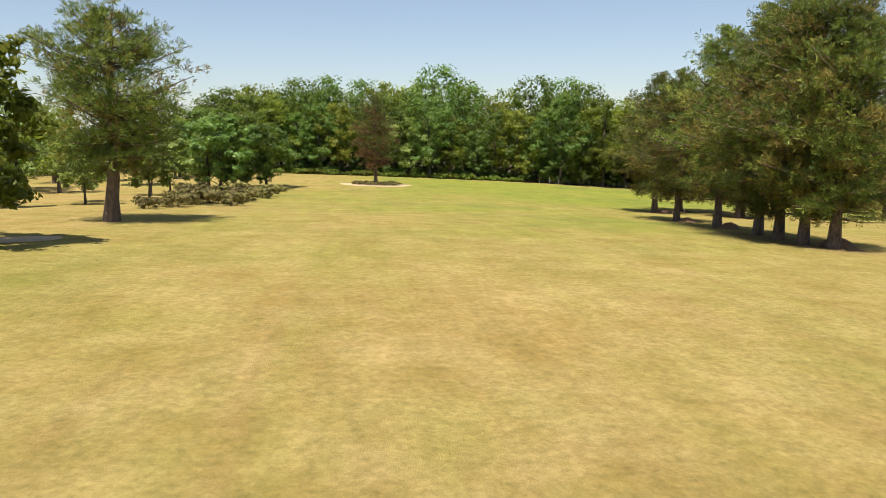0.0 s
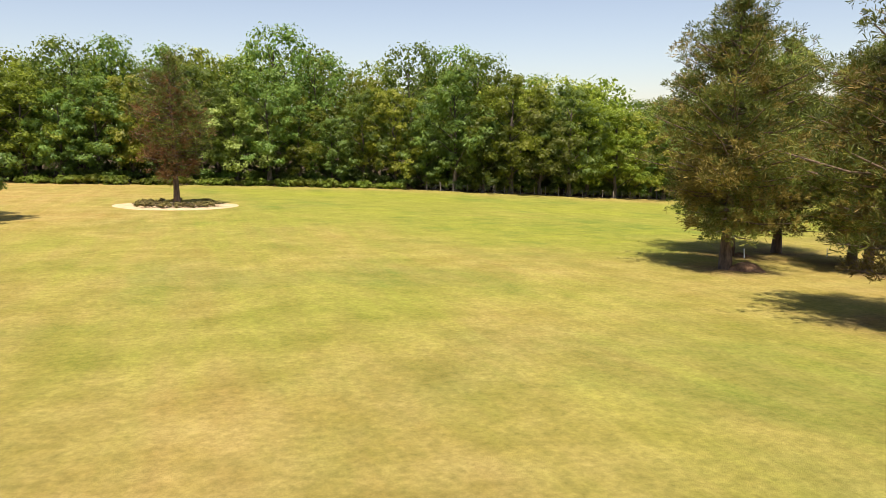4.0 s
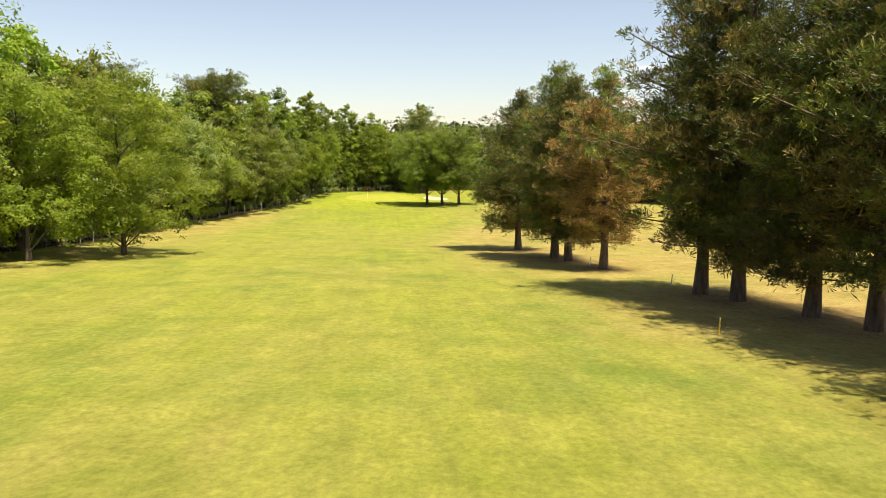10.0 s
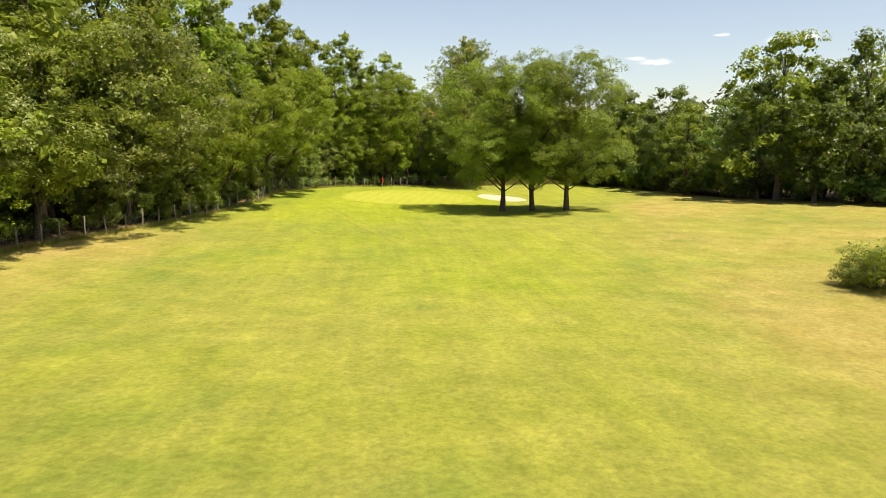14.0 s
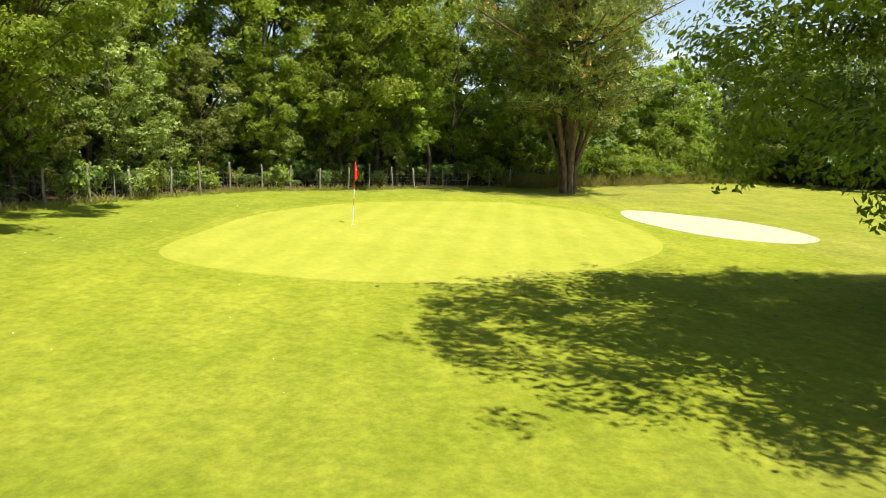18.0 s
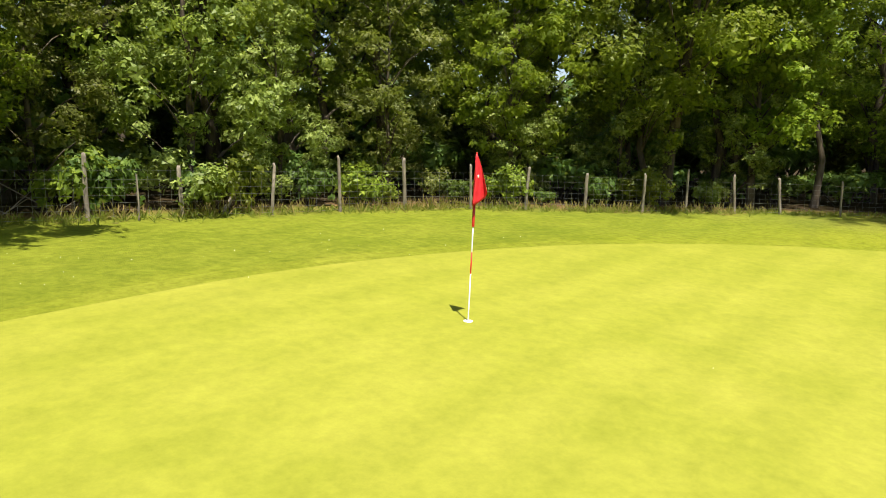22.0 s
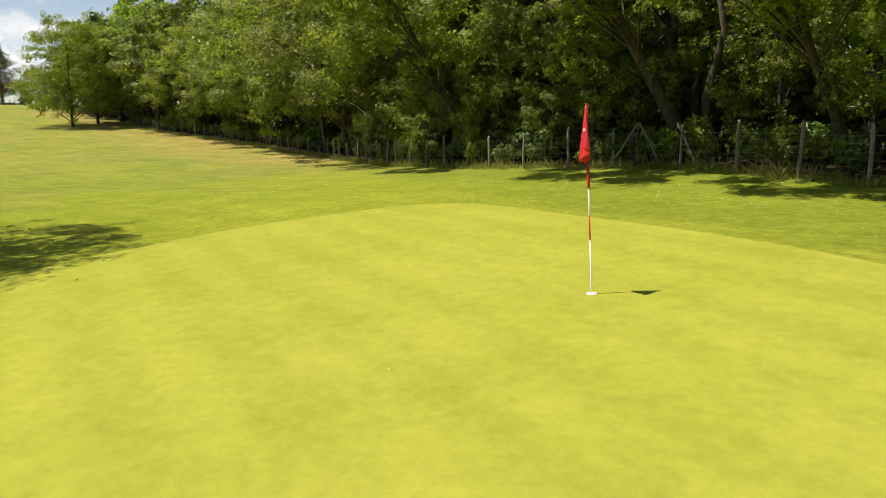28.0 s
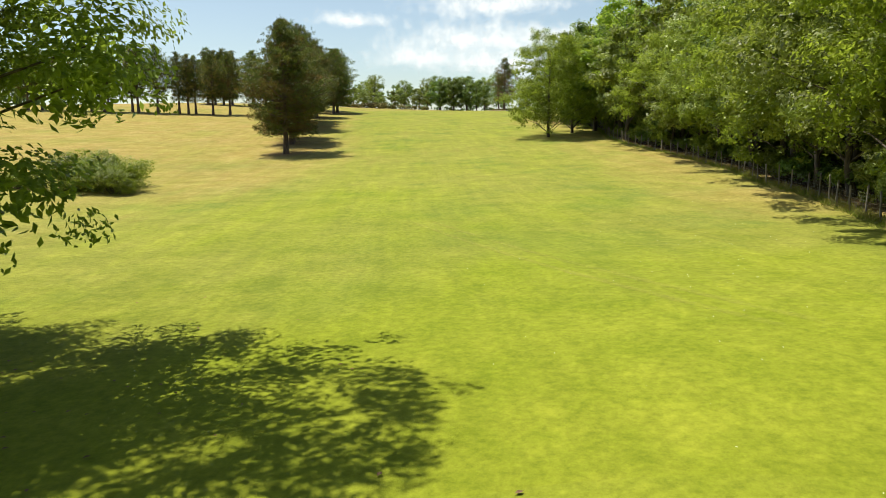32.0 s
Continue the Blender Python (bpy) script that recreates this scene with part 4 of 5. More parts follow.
plant(side, -60.6, -12.3, 0)
small = broadleaf("small_tree", 79, 5.0, 2.2, 1.3, 4000, 0.13, LEAF_GREY, "small slender tree in the rough", puffs=20, girth=0.08)
for x, y, s in ((-66.8, 28.7, 1.1), (-68, 17.2, 1.0), (-65.5, 31, 1.2), (-70, 22, 1.0), (-69, 36, 1.3), (-72, 12, 1.2)):
    plant(small, x, y, rnd.uniform(0, 360), s, group="small trees in the rough")

# ---- heather, bushes, ferns ----
heath = shrub("heather_bush", 81, 2.2, 1.8, 1.5, 1600, 0.12, LEAF_HEATH, "low brown-green heather bush")
for x, y, s in ((-62, 13.5, 0.6), (-60.8, 16.5, 0.8), (-60, 20, 1.0), (-59.4, 23.5, 1.15), (-61.5, 24, 1.1), (-59, 27, 1.1), (-58.5, 31, 0.9), (-57.4, 35, 0.9), (-57.5, 38.5, 0.8), (-57.2, 20.5, 0.8), (-57.6, 28, 0.8), (-57.6, 42, 0.7)):
    plant(heath, x, y, rnd.uniform(0, 360), s * 1.12, 1.05, group="heather bushes")
for a in range(11):
    w = 6.283 * a / 11
    plant(heath, ISLAND[0] + 2.9 * math.cos(w), ISLAND[1] - 0.6 + 1.9 * math.sin(w), rnd.uniform(0, 360), 0.55, 0.7, group="heather round the lone pine")
broom = shrub("broom_bush", 83, 3.2, 2.6, 3.0, 21000, 0.06, LEAF_MID, "dense green broom bush in the rough", lobes=26)
for x, y, s in ((103.0, 77.6, 0.66), (101.6, 75.4, 1.05), (101.5, 72.6, 0.95), (103.4, 69.0, 0.5)):
    plant(broom, x, y, rnd.uniform(0, 360), s, group="broom bushes in the rough")

# ---- the wood ----
wood_specs = [
    ("oak_tree", 91, 14.5, 6.0, 2.0, 8200, 0.185, LEAF_MID, "tall leafy oak at the edge of the wood"),
    ("oak_tree", 92, 15.5, 6.0, 2.2, 8200, 0.185, LEAF_DARK, "tall dark leafy oak in the wood"),
    ("chestnut_tree", 93, 14.0, 5.6, 1.4, 8200, 0.185, LEAF_BLOSSOM, "chestnut tree with pale yellow-green blossom"),
    ("acacia_tree", 94, 16.0, 5.4, 2.8, 9600, 0.16, LEAF_BRIGHT, "light green feathery tree at the edge of the wood"),
    ("willow_tree", 95, 12.5, 5.8, 2.0, 8600, 0.175, LEAF_GREY, "grey-green leafy tree at the edge of the wood"),
    ("alder_tree", 96, 11.0, 5.0, 0.9, 8000, 0.17, LEAF_DARK, "dark bushy tree at the edge of the wood")]
wood = [broadleaf(n, s, h, r, b, c, lf, m, lb, puffs=42, skirt=0.3, airy=0.98) for n, s, h, r, b, c, lf, m, lb in wood_specs]
back_specs = [("oak_tree", 101, 18.5, 6.0, 3.0, 4200, 0.27, LEAF_MID, "tall oak deep in the wood"), ("oak_tree", 102, 19.0, 6.2, 3.0, 4200, 0.27, LEAF_DARK, "tall dark oak deep in the wood"),
              ("ash_tree", 103, 18, 5.6, 3.0, 4200, 0.27, LEAF_BLOSSOM, "tall yellow-green tree deep in the wood")]
back = [broadleaf(n, s, h, r, b, c, lf, m, lb, puffs=60, skirt=0.5, airy=1.45, core=0, blunt=2.5, spray=0.45, fill=0.25) for n, s, h, r, b, c, lf, m, lb in back_specs]


def inward(i, line):
    (x0, y0), (x1, y1) = line[max(i - 1, 0)], line[min(i + 1, len(line) - 1)]
    d = math.hypot(x1 - x0, y1 - y0)
    return -(y1 - y0) / d, (x1 - x0) / d


edge_line = along([q for q in FENCE if q[0] <= 48], 4.4) + along([q for q in FENCE if q[0] >= 48], 5.6)
tall_at = lambda x: float(np.interp(x, [-84, -60, -45, -20, 0, 20, 45, 60, 100, 150, 180], [0.92, 1.0, 1.1, 1.15, 1.02, 0.92, 0.95, 1.05, 1.05, 1.1, 0.98]))
back_tall = lambda x: tall_at(x) * float(np.interp(x, [-84, -50, -38, -8, 13, 22, 30], [1.0, 1.0, 1.02, 1.02, 1.0, 1.0, 0.97]))
for i, (x, y) in enumerate(edge_line):
    nx, ny = inward(i, edge_line)
    near_green = 124 < x < 172
    if near_green:
        continue
    o = rnd.uniform(0.8, 2.4) if x < 55 else (rnd.uniform(2.4, 4.2) if x < 98 else rnd.uniform(5.0, 6.5))
    k = (5, 1, 4, 1, 0, 5, 1, 2)[i % 8] if x < -22 else (5, 0, 4, 1, 3, 0, 2, 5, 1)[i % 9] if x < 50 else (4, 0, 3, 1, 4, 0, 5)[i % 7]
    plant(wood[k], x + nx * o, y + ny * o, rnd.uniform(0, 360), (rnd.uniform(0.74, 1.06) if x < 50 else rnd.uniform(0.9, 1.25)), tall_at(x) * rnd.uniform(0.9, 1.1), group="edge of the wood")
plant(wood[2], 37.6, 102.6, 40, 0.92, 0.95, group="edge of the wood")
spread = [broadleaf("spreading_tree", 131 + k, 13.5, 6.8, 2.3, 22000, 0.105, m, "spreading tree leaning out over the fence", puffs=40, girth=0.2, top=0.62, skirt=0.45, lean=0.12, core=0, fill=0.1, airy=0.92) for k, m in enumerate((LEAF_GREY, LEAF_BRIGHT, LEAF_MID))]
for i, (x, y, s) in enumerate([(82, 120.0, 1.0), (89.5, 121.2, 0.95), (100.6, 123.2, 1.0), (109.4, 124.0, 1.0), (64, 113.8, 0.85), (74, 118.0, 0.9), (95.2, 122.4, 0.85), (115.6, 124.6, 0.85)]):
    plant(spread[i % 3], x, y, -90 + rnd.uniform(-25, 25), s, group="trees leaning over the fence")
reach = broadleaf("reaching_tree", 137, 12.0, 4.0, 4.2, 20000, 0.085, LEAF_BRIGHT, "tree reaching far out over the fence by the green", puffs=46, girth=0.18, top=0.6, skirt=0.6, lean=0.6, core=0)
for x, y, a, s in ((132.2, 127.4, -98, 1.0), (137.6, 127.8, -86, 0.74), (121.5, 124.8, -92, 0.85)):
    plant(reach, x, y, a, s, group="trees leaning over the fence")
bright = broadleaf("acacia_tree", 151, 15.5, 5.2, 2.8, 30000, 0.085, LEAF_BRIGHT, "bright yellow-green feathery tree leaning over the fence by the cedar", puffs=60, girth=0.2, top=0.55, skirt=0.5, lean=0.2, core=0)
plant(bright, 159.4, 124.8, -112, group="trees leaning over the fence")
near_specs = [("feathery_tree", 141, 16.5, 4.8, 4.6, 27000, 0.085, LEAF_BRIGHT, "bright feathery tree behind the green", ((163.5, 124.5, 0.95), (154.5, 128.4, 0.95), (146.5, 132.0, 1.1), (128.5, 129.5, 1.0))),
              ("young_tree", 142, 6.5, 2.2, 1.6, 13000, 0.068, LEAF_BRIGHT, "young bright green tree behind the fence", ((153.4, 126.3, 1.0), (158.2, 124.9, 1.25), (162.0, 122.9, 1.3), (128.8, 126.0, 0.8), (121.8, 125.6, 0.9), (139.4, 127.6, 0.7), (115.2, 125.2, 0.9))),
              ("hawthorn_tree", 143, 7.5, 2.3, 0.4, 15000, 0.062, LEAF_GREY, "pale dusty-leaved thorn tree at the fence", ((143.9, 127.6, 1.0), (130.5, 126.6, 0.85), (127.2, 125.4, 0.75), (134.8, 128.2, 0.8), (137.6, 128.4, 0.95), (140.8, 128.3, 0.8), (146.4, 128.0, 0.7), (149.8, 127.8, 0.85), (153.6, 126.6, 0.7), (157.4, 125.2, 0.8), (161.6, 123.4, 0.7), (123.6, 124.8, 0.85), (120.4, 124.4, 0.7), (117.0, 124.2, 0.9), (113.4, 124.0, 0.75), (109.8, 123.8, 0.9), (106.2, 123.6, 0.75))),
              ("ivy_tree", 144, 15.0, 4.2, 1.2, 26000, 0.078, LEAF_BRIGHT, "dark tree hung with ivy behind the fence", ((148.2, 130.6, 1.05), (142.5, 132.0, 1.1), (157.5, 129.0, 1.0), (136.0, 132.5, 1.1), (151.6, 132.8, 1.1), (131.0, 131.0, 1.0), (164.0, 125.0, 0.9), (169.5, 121.5, 0.9), (173.5, 117.5, 0.8)))]
for n, sd, h, r, b, c, lf, m, lb, spots in near_specs:
    tr = broadleaf(n, sd, h, r, b, c, lf, m, lb, puffs=70, girth=0.09 if h < 8 else 0.2, core=0)
    for x, y, s in spots:
        plant(tr, x, y, rnd.uniform(0, 360), s, group="trees behind the green")
slender = broadleaf("slender_tree", 147, 17.0, 3.0, 7.5, 5000, 0.16, LEAF_MID, "slender tree with a tall bare trunk behind the fence", BARK, puffs=26, girth=0.13)
for x, y in along([(126, 127), (134, 129.5), (142, 129.8), (150, 129), (160, 125.5), (166, 121.5)], 2.9):
    plant(slender, x + rnd.gauss(0, 0.8), y + rnd.uniform(-1.2, 2.5), rnd.uniform(0, 360), rnd.uniform(0.75, 1.1), rnd.uniform(0.95, 1.15), group="slender trees behind the green")
edge2 = along(FENCE, 5.6)
for i, (x, y) in enumerate(edge2):
    if 118 < x < 160 and i % 2:
        continue
    nx, ny = inward(i, edge2)
    plant(wood[rnd.choice((0, 1, 3))] if x > 108 else back[rnd.choice((1, 1, 0) if x < -28 else (0, 1, 2, 2))], x + nx * rnd.uniform(8, 10.5), y + ny * rnd.uniform(8, 10.5), rnd.uniform(0, 360), rnd.uniform(0.8, 1.06), back_tall(x) * rnd.uniform(0.9, 1.1), group="wood")
edge3 = along([q for q in FENCE if q[0] < 60], 7) + along([q for q in FENCE if q[0] > 60], 11)
for i, (x, y) in enumerate(edge3):
    nx, ny = inward(i, edge3)
    if x > 108 and i % 2:
        continue
    plant(wood[rnd.choice((0, 1, 3))] if x > 108 else back[rnd.choice((0, 1, 2))], x + nx * rnd.uniform(14, 20), y + ny * rnd.uniform(14, 20), rnd.uniform(0, 360), rnd.uniform(0.88, 1.0), back_tall(x), group="wood")
umbrella = pine("umbrella_pine", 111, 21, 4.6, 16.0, "tall umbrella-crowned pine standing over the wood", tufts=2000, dry=0.05, peak=0.6, length=0.4)
for x, y, s in ((95, 139.5, 1.05), (103.3, 125.6, 1.02), (101.6, 127.8, 0.98)):
    plant(umbrella, x, y, rnd.uniform(0, 360), s, group="umbrella pines")

# wood across the far rough
for i, (x, y) in enumerate(along(EAST, 4.2)):
    k = (0, 5, 1, 0, 5, 1)[i % 6]
    plant(wood[k], x + rnd.uniform(-1, 2), y - rnd.uniform(0, 3), rnd.uniform(0, 360), rnd.uniform(0.88, 1.04) * (0.78 if y > 78 else 1.08), 1.12, group="wood across the rough")
for i, (x, y) in enumerate(along(EAST, 6.5)):
    plant(back[rnd.choice((0, 1))], x + rnd.uniform(6, 14), y - rnd.uniform(0, 6), rnd.uniform(0, 360), rnd.uniform(0.9, 1.05) * (0.62 if y > 76 else 0.85), group="wood across the rough")
for i in range(12):                                    # behind the green's far end
    plant(wood[(0, 3, 4)[i % 3]], 182 + rnd.uniform(0, 22), 100 + rnd.uniform(0, 26), rnd.uniform(0, 360), rnd.uniform(0.5, 0.62), group="wood")
for i in range(16):                                    # trees behind the start
    plant(back[i % 2], -84 + rnd.uniform(-10, 6), 5 + 6 * i + rnd.uniform(-2, 2), rnd.uniform(0, 360), rnd.uniform(0.5, 0.62), group="trees beyond the rough")

# undergrowth along the fence
under = shrub("undergrowth_bush", 121, 1.6, 1.3, 2.0, 1400, 0.125, LEAF_DARK, "dark undergrowth bush behind the fence")
under2 = shrub("undergrowth_bush", 122, 1.5, 1.2, 2.4, 1400, 0.125, LEAF_MID, "leafy undergrowth bush behind the fence")
wooded = [q for q in FENCE if q[0] > -16]
for o0, o1, step, s0, s1 in ((1.5, 2.8, 2.2, 0.55, 1.0), (5.5, 8.0, 3.4, 1.3, 1.9), (11, 14, 4.0, 2.2, 3.0)):
    line = along(wooded, step)
    for i, (x, y) in enumerate(line):
        nx, ny = inward(i, line)
        behind = 118 < x < 166
        o = rnd.uniform(o0, o1) + 1.2 * behind
        plant(under if behind else rnd.choice((under, under2)), x + nx * o, y + ny * o, rnd.uniform(0, 360), rnd.uniform(s0, s1), group="undergrowth")
thicket = shrub("thicket_bush", 127, 1.9, 1.6, 2.6, 5200, 0.085, LEAF_BRIGHT, "bright leafy bush in the thicket beyond the green", lobes=13)
for off, s0, s1 in ((0.0, 0.6, 1.0), (3.0, 1.0, 1.4)):
    for x, y in along([(173, 113.5), (179, 107.5), (183.5, 100), (179.5, 92.5), (172, 87.5)], 2.9):
        plant(thicket, x + off + rnd.gauss(0, 0.5), y + rnd.gauss(0, 0.6), rnd.uniform(0, 360), rnd.uniform(s0, s1), rnd.uniform(0.9, 1.3), group="thicket beyond the green")
for x, y in along(EAST[:7], 2.3):
    plant(rnd.choice((under, under2)), x + rnd.uniform(-2.5, 5), y + rnd.uniform(-1, 1), rnd.uniform(0, 360), rnd.uniform(1.1, 2.0), group="bushes at the foot of the wood")
for x, y in along([q for q in FENCE if 110 < q[0] < 166], 1.5):
    plant(rnd.choice((under, under2)), x + rnd.gauss(0, 0.5), y + rnd.uniform(0.5, 1.3), rnd.uniform(0, 360), rnd.uniform(0.24, 0.5), rnd.uniform(1.0, 1.6), group="low growth at the fence")
for x, y in along([q for q in FENCE if q[0] < -6], 2.8):
    plant(under, x + rnd.gauss(0, 0.5), y + rnd.uniform(1.5, 4.0), rnd.uniform(0, 360), rnd.uniform(0.9, 1.5), group="undergrowth")
for x, y in along(EAST, 3.0):
    plant(under, x + rnd.uniform(6, 10), y + rnd.uniform(-2, 1), rnd.uniform(0, 360), rnd.uniform(2.0, 2.7), group="bushes at the foot of the wood")
fern = shrub("fern_patch", 125, 1.8, 1.1, 1.0, 1200, 0.16, FERN, "bright green fern patch at the foot of the wood", "fern", 10)
for i in range(34):
    x = -66 + i * 1.45 + rnd.gauss(0, 0.3)
    plant(fern, x, float(np.interp(x, [q[0] for q in FENCE], [q[1] for q in FENCE])) - rnd.uniform(0.0, 1.4), rnd.uniform(0, 360), rnd.uniform(0.8, 1.4), group="ferns at the foot of the wood")


def far_belt(name, line, h, leaves, leaf, seed, label, depth=10):
    """A belt of far trees, crown against crown."""
    rng = np.random.default_rng(seed)
    c, r = [], []
    for x, y in along(line, 3.2):
        for k in range(4):
            px, py = x + rng.normal() * depth * 0.4, y + rng.normal() * depth * 0.4
            c.append((px, py, g(px, py) + h * (0.1 + 0.25 * k) * rng.uniform(0.85, 1.1)))
            r.append(h * rng.uniform(0.2, 0.27))
    v, f = leaf_cloud(rng, c, r, leaves, leaf, 0.9, 6, 0, fill=0.35)
    return tagged(new(name, mesh_of(name, v, f, FAR_WOOD)), label, "woods", kind="stuff")


far_belt("far_woods", [(-84, 128), (-30, 126), (0, 120), (30, 124), (60, 134), (100, 146), (140, 152), (168, 146)], 16, 70000, 0.5, 7, "dense dark wood behind the edge trees", 4)
far_belt("far_woods", [(166, 143), (186, 130), (206, 114), (214, 96), (206, 84)], 8, 18000, 0.32, 17, "low dense thicket beyond the green", 4)
far_belt("far_woods", [(-100, 132), (-108, 100), (-106, 60), (-102, 20), (-100, -30)], 9, 14000, 0.4, 18, "belt of trees beyond the rough", 5)
far_belt("far_woods", [(300, 230), (275, 150), (270, 90), (265, 40), (245, 0), (235, -60)], 18, 16000, 0.9, 8, "distant wooded hill beyond the green", 14)
far_belt("far_woods", [(520, 420), (560, 200), (560, 0), (480, -200)], 26, 9000, 2.0, 9, "distant wooded hill on the horizon", 30)
far_belt("far_woods", [(235, -60), (170, -90), (100, -110), (20, -110), (-60, -90)], 16, 12000, 0.9, 10, "distant trees across the next fairways", 14)


def cloud(x, y, z, w, seed):
    """A small far cloud, a soft-edged bank with a flat foot."""
    n, k = 24, 12
    v, f, cover = [], [], []
    for i in range(n + 1):
        for j in range(k + 1):
            u, s = i / n * 2 - 1, j / k * 2 - 1
            v.append((0.1 * w * math.sin(u * 3 + seed), u * w * 0.75, s * w * 0.16))
            low = s * 1.6 if s < 0 else s
            cover.append(1.15 - 1.25 * math.hypot(u, low))
    for i in range(n):
        for j in range(k):
            a = i * (k + 1) + j
            f.append((a, a + k + 1, a + k + 2, a + 1))
    me = mesh_of("cloud", v, f, CLOUD, True)
    me.attributes.new("cover", "FLOAT", "POINT").data.foreach_set("value", np.array(cover, np.float32))
    ob = tagged(new("backdrop_cloud", me), "small white fair-weather cloud", "cloud", "clouds", "structure")
    ob.matrix_basis = pose(x, y, z, 0, 0, math.degrees(math.atan2(y - 100, x - 60)))


for i, (x, y, z, w) in enumerate([(2238, 79, 225, 120), (2204, -280, 272, 170), (2224, -86, 293, 55), (2191, 143, 232, 70), (-1813, -831, 318, 300), (-1945, -505, 262, 620), (-1900, -640, 215, 460), (-1930, -420, 360, 560), (-1990, -250, 270, 520), (-1840, -700, 420, 620), (-1960, -330, 190, 700)]):
    cloud(x, y, z, w, i)


def worn_track(points, width, label):
    """A faint pale wheel track pressed into the grass."""
    line = along(points, 0.5)
    v, f, cover = [], [], []
    for i, (x, y) in enumerate(line):
        nx, ny = inward(i, line)
        end = min(1, i / 6, (len(line) - 1 - i) / 6)
        for j, s in enumerate((-1, -0.4, 0.4, 1)):
            px, py = x + nx * s * width / 2, y + ny * s * width / 2
            v.append((px, py, g(px, py) + 0.014))
            cover.append((0.75 if abs(s) < 0.9 else 0.0) * end)
    for i in range(len(line) - 1):
        for j in range(3):
            a = i * 4 + j
            f.append((a, a + 4, a + 5, a + 1))
    me = mesh_of("worn_track", v, f, WORN_TURF, True)
    me.attributes.new("cover", "FLOAT", "POINT").data.foreach_set("value", np.array(cover, np.float32))
    tagged(new("worn_track", me), label, "track", "wheel tracks", "structure")


for off in (0.0, 0.95):
    worn_track([(108.5 + off * 0.3, 102.0 - off), (118.1 + off * 0.3, 109.8 - off), (121.6 + off * 0.3, 112.7 - off), (129.2 + off * 0.3, 119.0 - off * 0.8)], 0.5, "faint pale wheel track across the approach grass")


# ---- brushwood, stakes and tall grass at the fence ----
def leaning_pole(a, b, w, label):
    ob = thing("leaning_pole", Matrix(), label, "pole", "leaning poles")
    a, b = Vector(a), Vector(b)
    m = a.lerp(b, 0.5) + Vector((0.03, 0.02, 0.0))
    part("pole", mesh_of("pole", *tube([a, m, b], [w, w * 0.9, w * 0.75], 7), POST_WOOD, True), ob)


def up(x, y, z):
    return (x, y, g(x, y) + z)


for a, b, w in ((up(131.4, 125.0, -0.05), up(132.1, 125.6, 1.3), 0.035), (up(132.9, 125.9, -0.05), up(132.15, 125.6, 1.3), 0.035), (up(133.9, 126.3, 0), up(133.1, 126.2, 1.25), 0.03),
                (up(129.6, 125.2, 0), up(130.4, 125.8, 1.0), 0.03)):
    leaning_pole(a, b, w, "grey wooden pole propped against the fence")
leaning_pole(up(144.15, 126.55, -0.05), up(144.62, 126.5, 0.78), 0.055, "broken reddish plank leaning on the fence")
leaning_pole(up(142.17, 126.1, -0.3), up(142.19, 126.1, 0.95), 0.022, "thin grey stake at the fence")


def brush_pile(x, y, seed):
    rng = random.Random(seed)
    ob = thing("fallen_branch", Matrix(), "bare fallen branch tangled behind the fence", "branch", "fallen branches")
    for k in range(5):
        a, ln = rng.uniform(-0.6, 0.6) + (3.14 if k % 2 else 0), rng.uniform(0.8, 2.2)
        p = Vector(up(x + rng.gauss(0, 0.4), y + rng.gauss(0, 0.25), 0.05))
        q = p + Vector((math.cos(a) * ln, math.sin(a) * ln * 0.3, rng.uniform(0.3, 1.0)))
        part("twig", mesh_of("twig", *tube([p, p.lerp(q, 0.5) + Vector((0, 0, 0.2)), q], [0.013, 0.009, 0.004], 5, False), BARK_PALE, True), ob)


for i, (x, y) in enumerate([(140.2, 127.0), (135.8, 126.8), (131.0, 126.2)]):
    brush_pile(x, y, i)


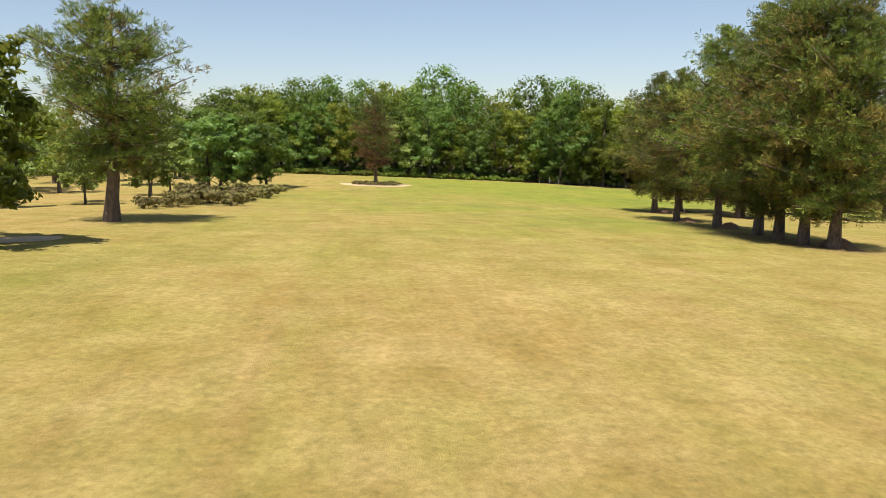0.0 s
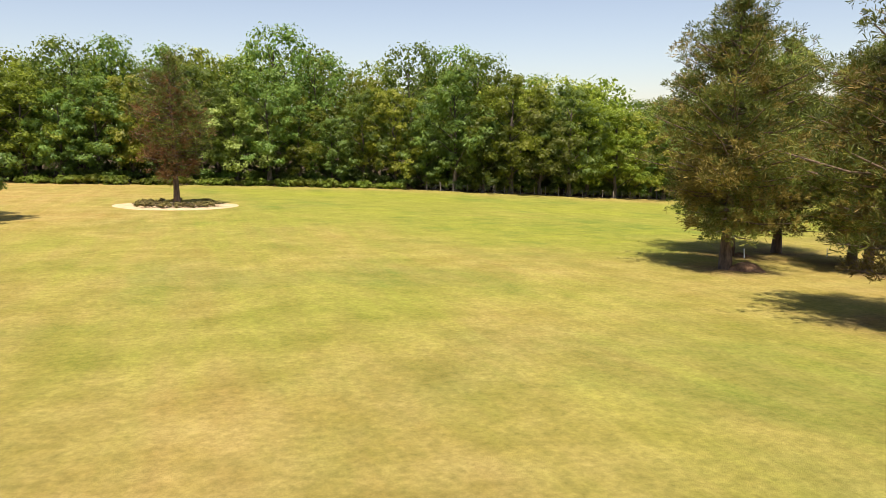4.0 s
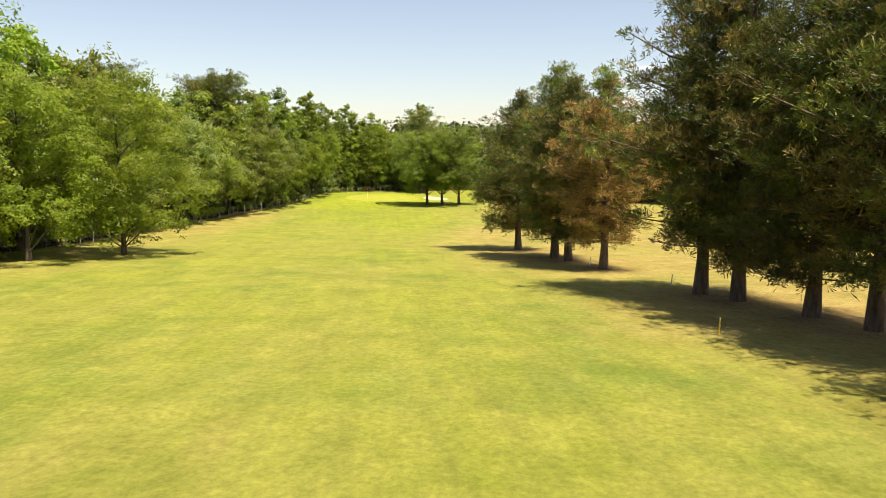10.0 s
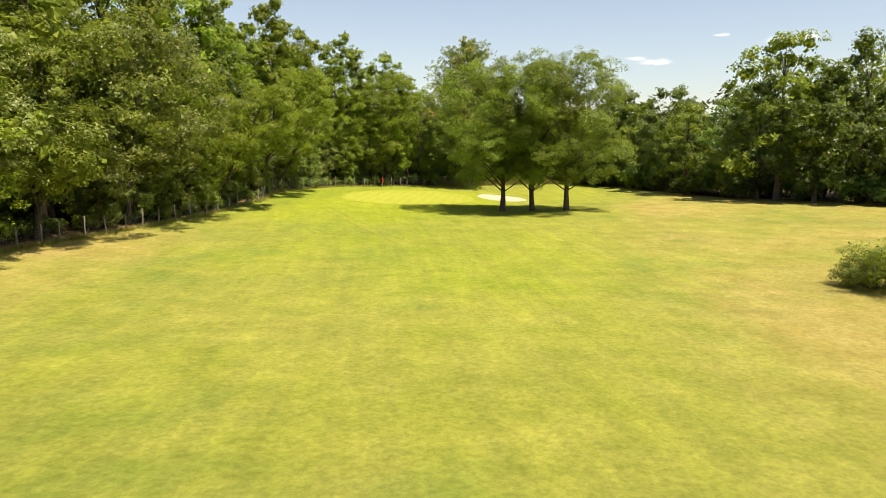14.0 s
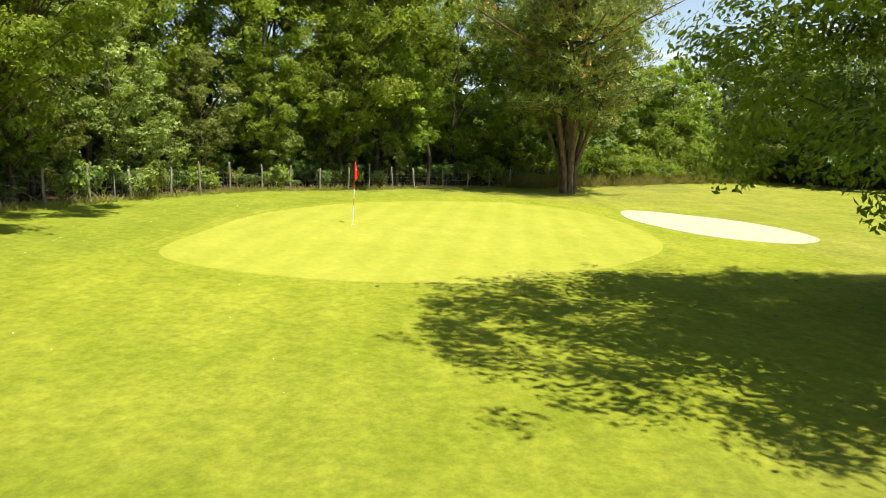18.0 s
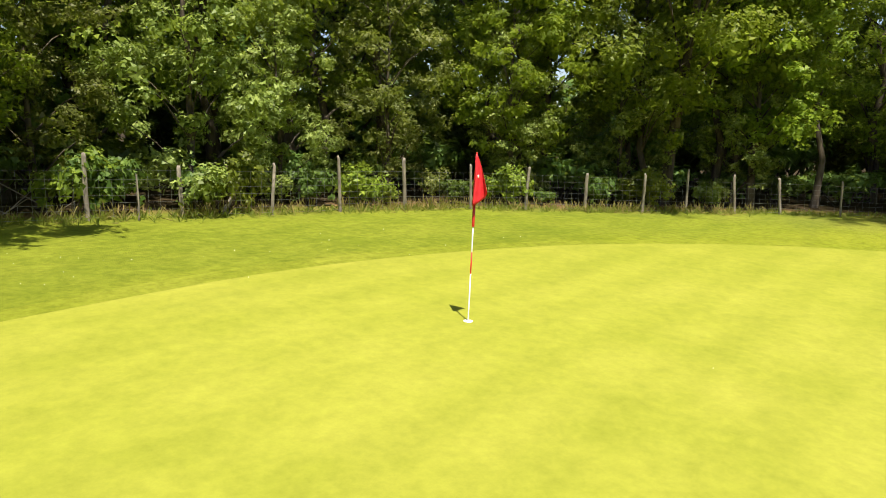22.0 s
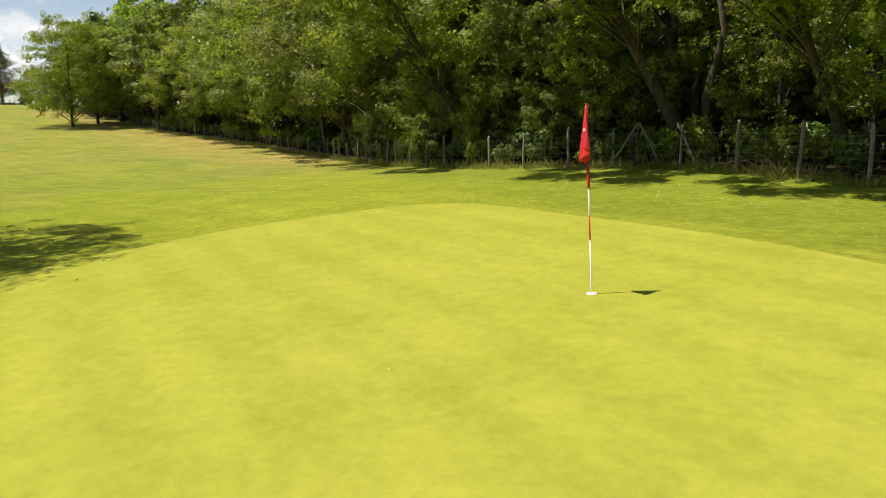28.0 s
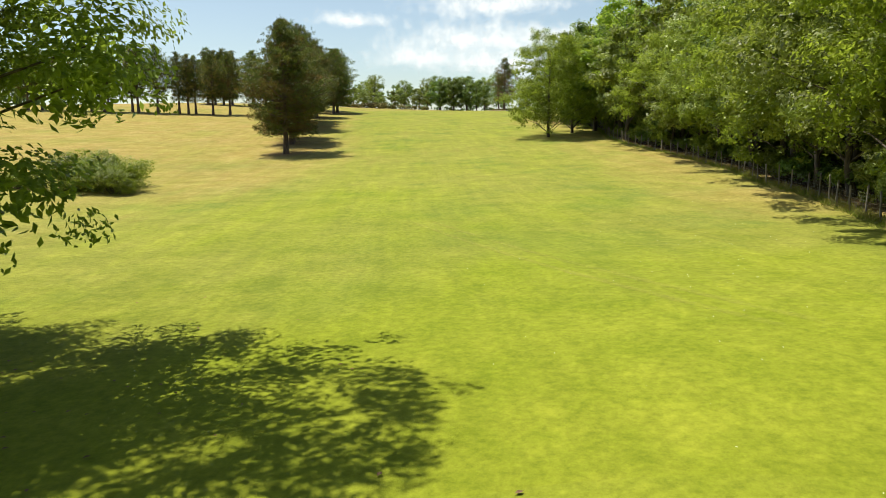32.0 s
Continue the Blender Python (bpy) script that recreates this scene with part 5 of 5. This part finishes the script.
def grass_strip(name, line, count, h, seed, label, material=TALL_GRASS, wide=0.5):
    rng = np.random.default_rng(seed)
    p = np.array(along(line, 0.25))
    p = p[rng.integers(0, len(p), count)] + rng.normal(size=(count, 2)) * wide
    spots = np.column_stack([p, heights(p[:, 0], p[:, 1]) - 0.02])
    ways = np.column_stack([rng.normal(size=(count, 2)) * 0.25, np.ones(count)])
    v, f = tuft_cloud(rng, spots, ways, 6, h, 0.012)
    v[:, 2] = np.maximum(v[:, 2], heights(v[:, 0], v[:, 1]) - 0.02)
    return tagged(new(name, mesh_of(name, v, f, material)), label, "grass", kind="stuff")


grass_strip("fence_grass", [q for q in FENCE if q[0] > 8], 4500, 0.18, 1, "unmown grass along the foot of the fence", FERN, 0.28)
grass_strip("tall_dry_grass", [(168, 117), (178, 108), (184, 98), (178, 90), (168, 84)], 7000, 0.8, 2, "tall dry grass at the edge of the rough", TALL_GRASS, 0.7)
grass_strip("fence_straw", [q for q in FENCE if 60 < q[0] < 162], 1300, 0.34, 3, "dry straw grass along the fence", TALL_GRASS, 0.22)


def sprinkle(name, x0, y0, rx, ry, count, size, material, seed, label, category):
    rng = np.random.default_rng(seed)
    p = np.column_stack([x0 + rng.normal(size=count) * rx, y0 + rng.normal(size=count) * ry])
    a = rng.uniform(0, 6.283, count)
    s = size * rng.uniform(0.6, 1.4, count)
    v = np.zeros((count, 4, 3))
    for k, (dx, dy) in enumerate(((1, 0), (0, 0.6), (-1, 0), (0, -0.6))):
        v[:, k, 0] = p[:, 0] + (dx * np.cos(a) - dy * np.sin(a)) * s
        v[:, k, 1] = p[:, 1] + (dx * np.sin(a) + dy * np.cos(a)) * s
        v[:, k, 2] = heights(v[:, k, 0], v[:, k, 1]) + 0.03 + 0.012 * (k % 2)
    return tagged(new(name, mesh_of(name, v.reshape(-1, 3), np.arange(count * 4).reshape(-1, 4), material)), label, category, kind="stuff")


sprinkle("fallen_leaves", 138, 103, 4.5, 4.0, 260, 0.045, LITTER, 1, "scattered brown fallen leaves under the shade trees", "leaves")
sprinkle("daisies", 134, 122.6, 6.0, 1.0, 160, 0.010, WHITE_PAINT, 2, "small white daisies in the grass by the fence", "flowers")
sprinkle("daisies", 118, 116, 8.0, 3.5, 150, 0.012, WHITE_PAINT, 3, "small white daisies in the fairway grass", "flowers")
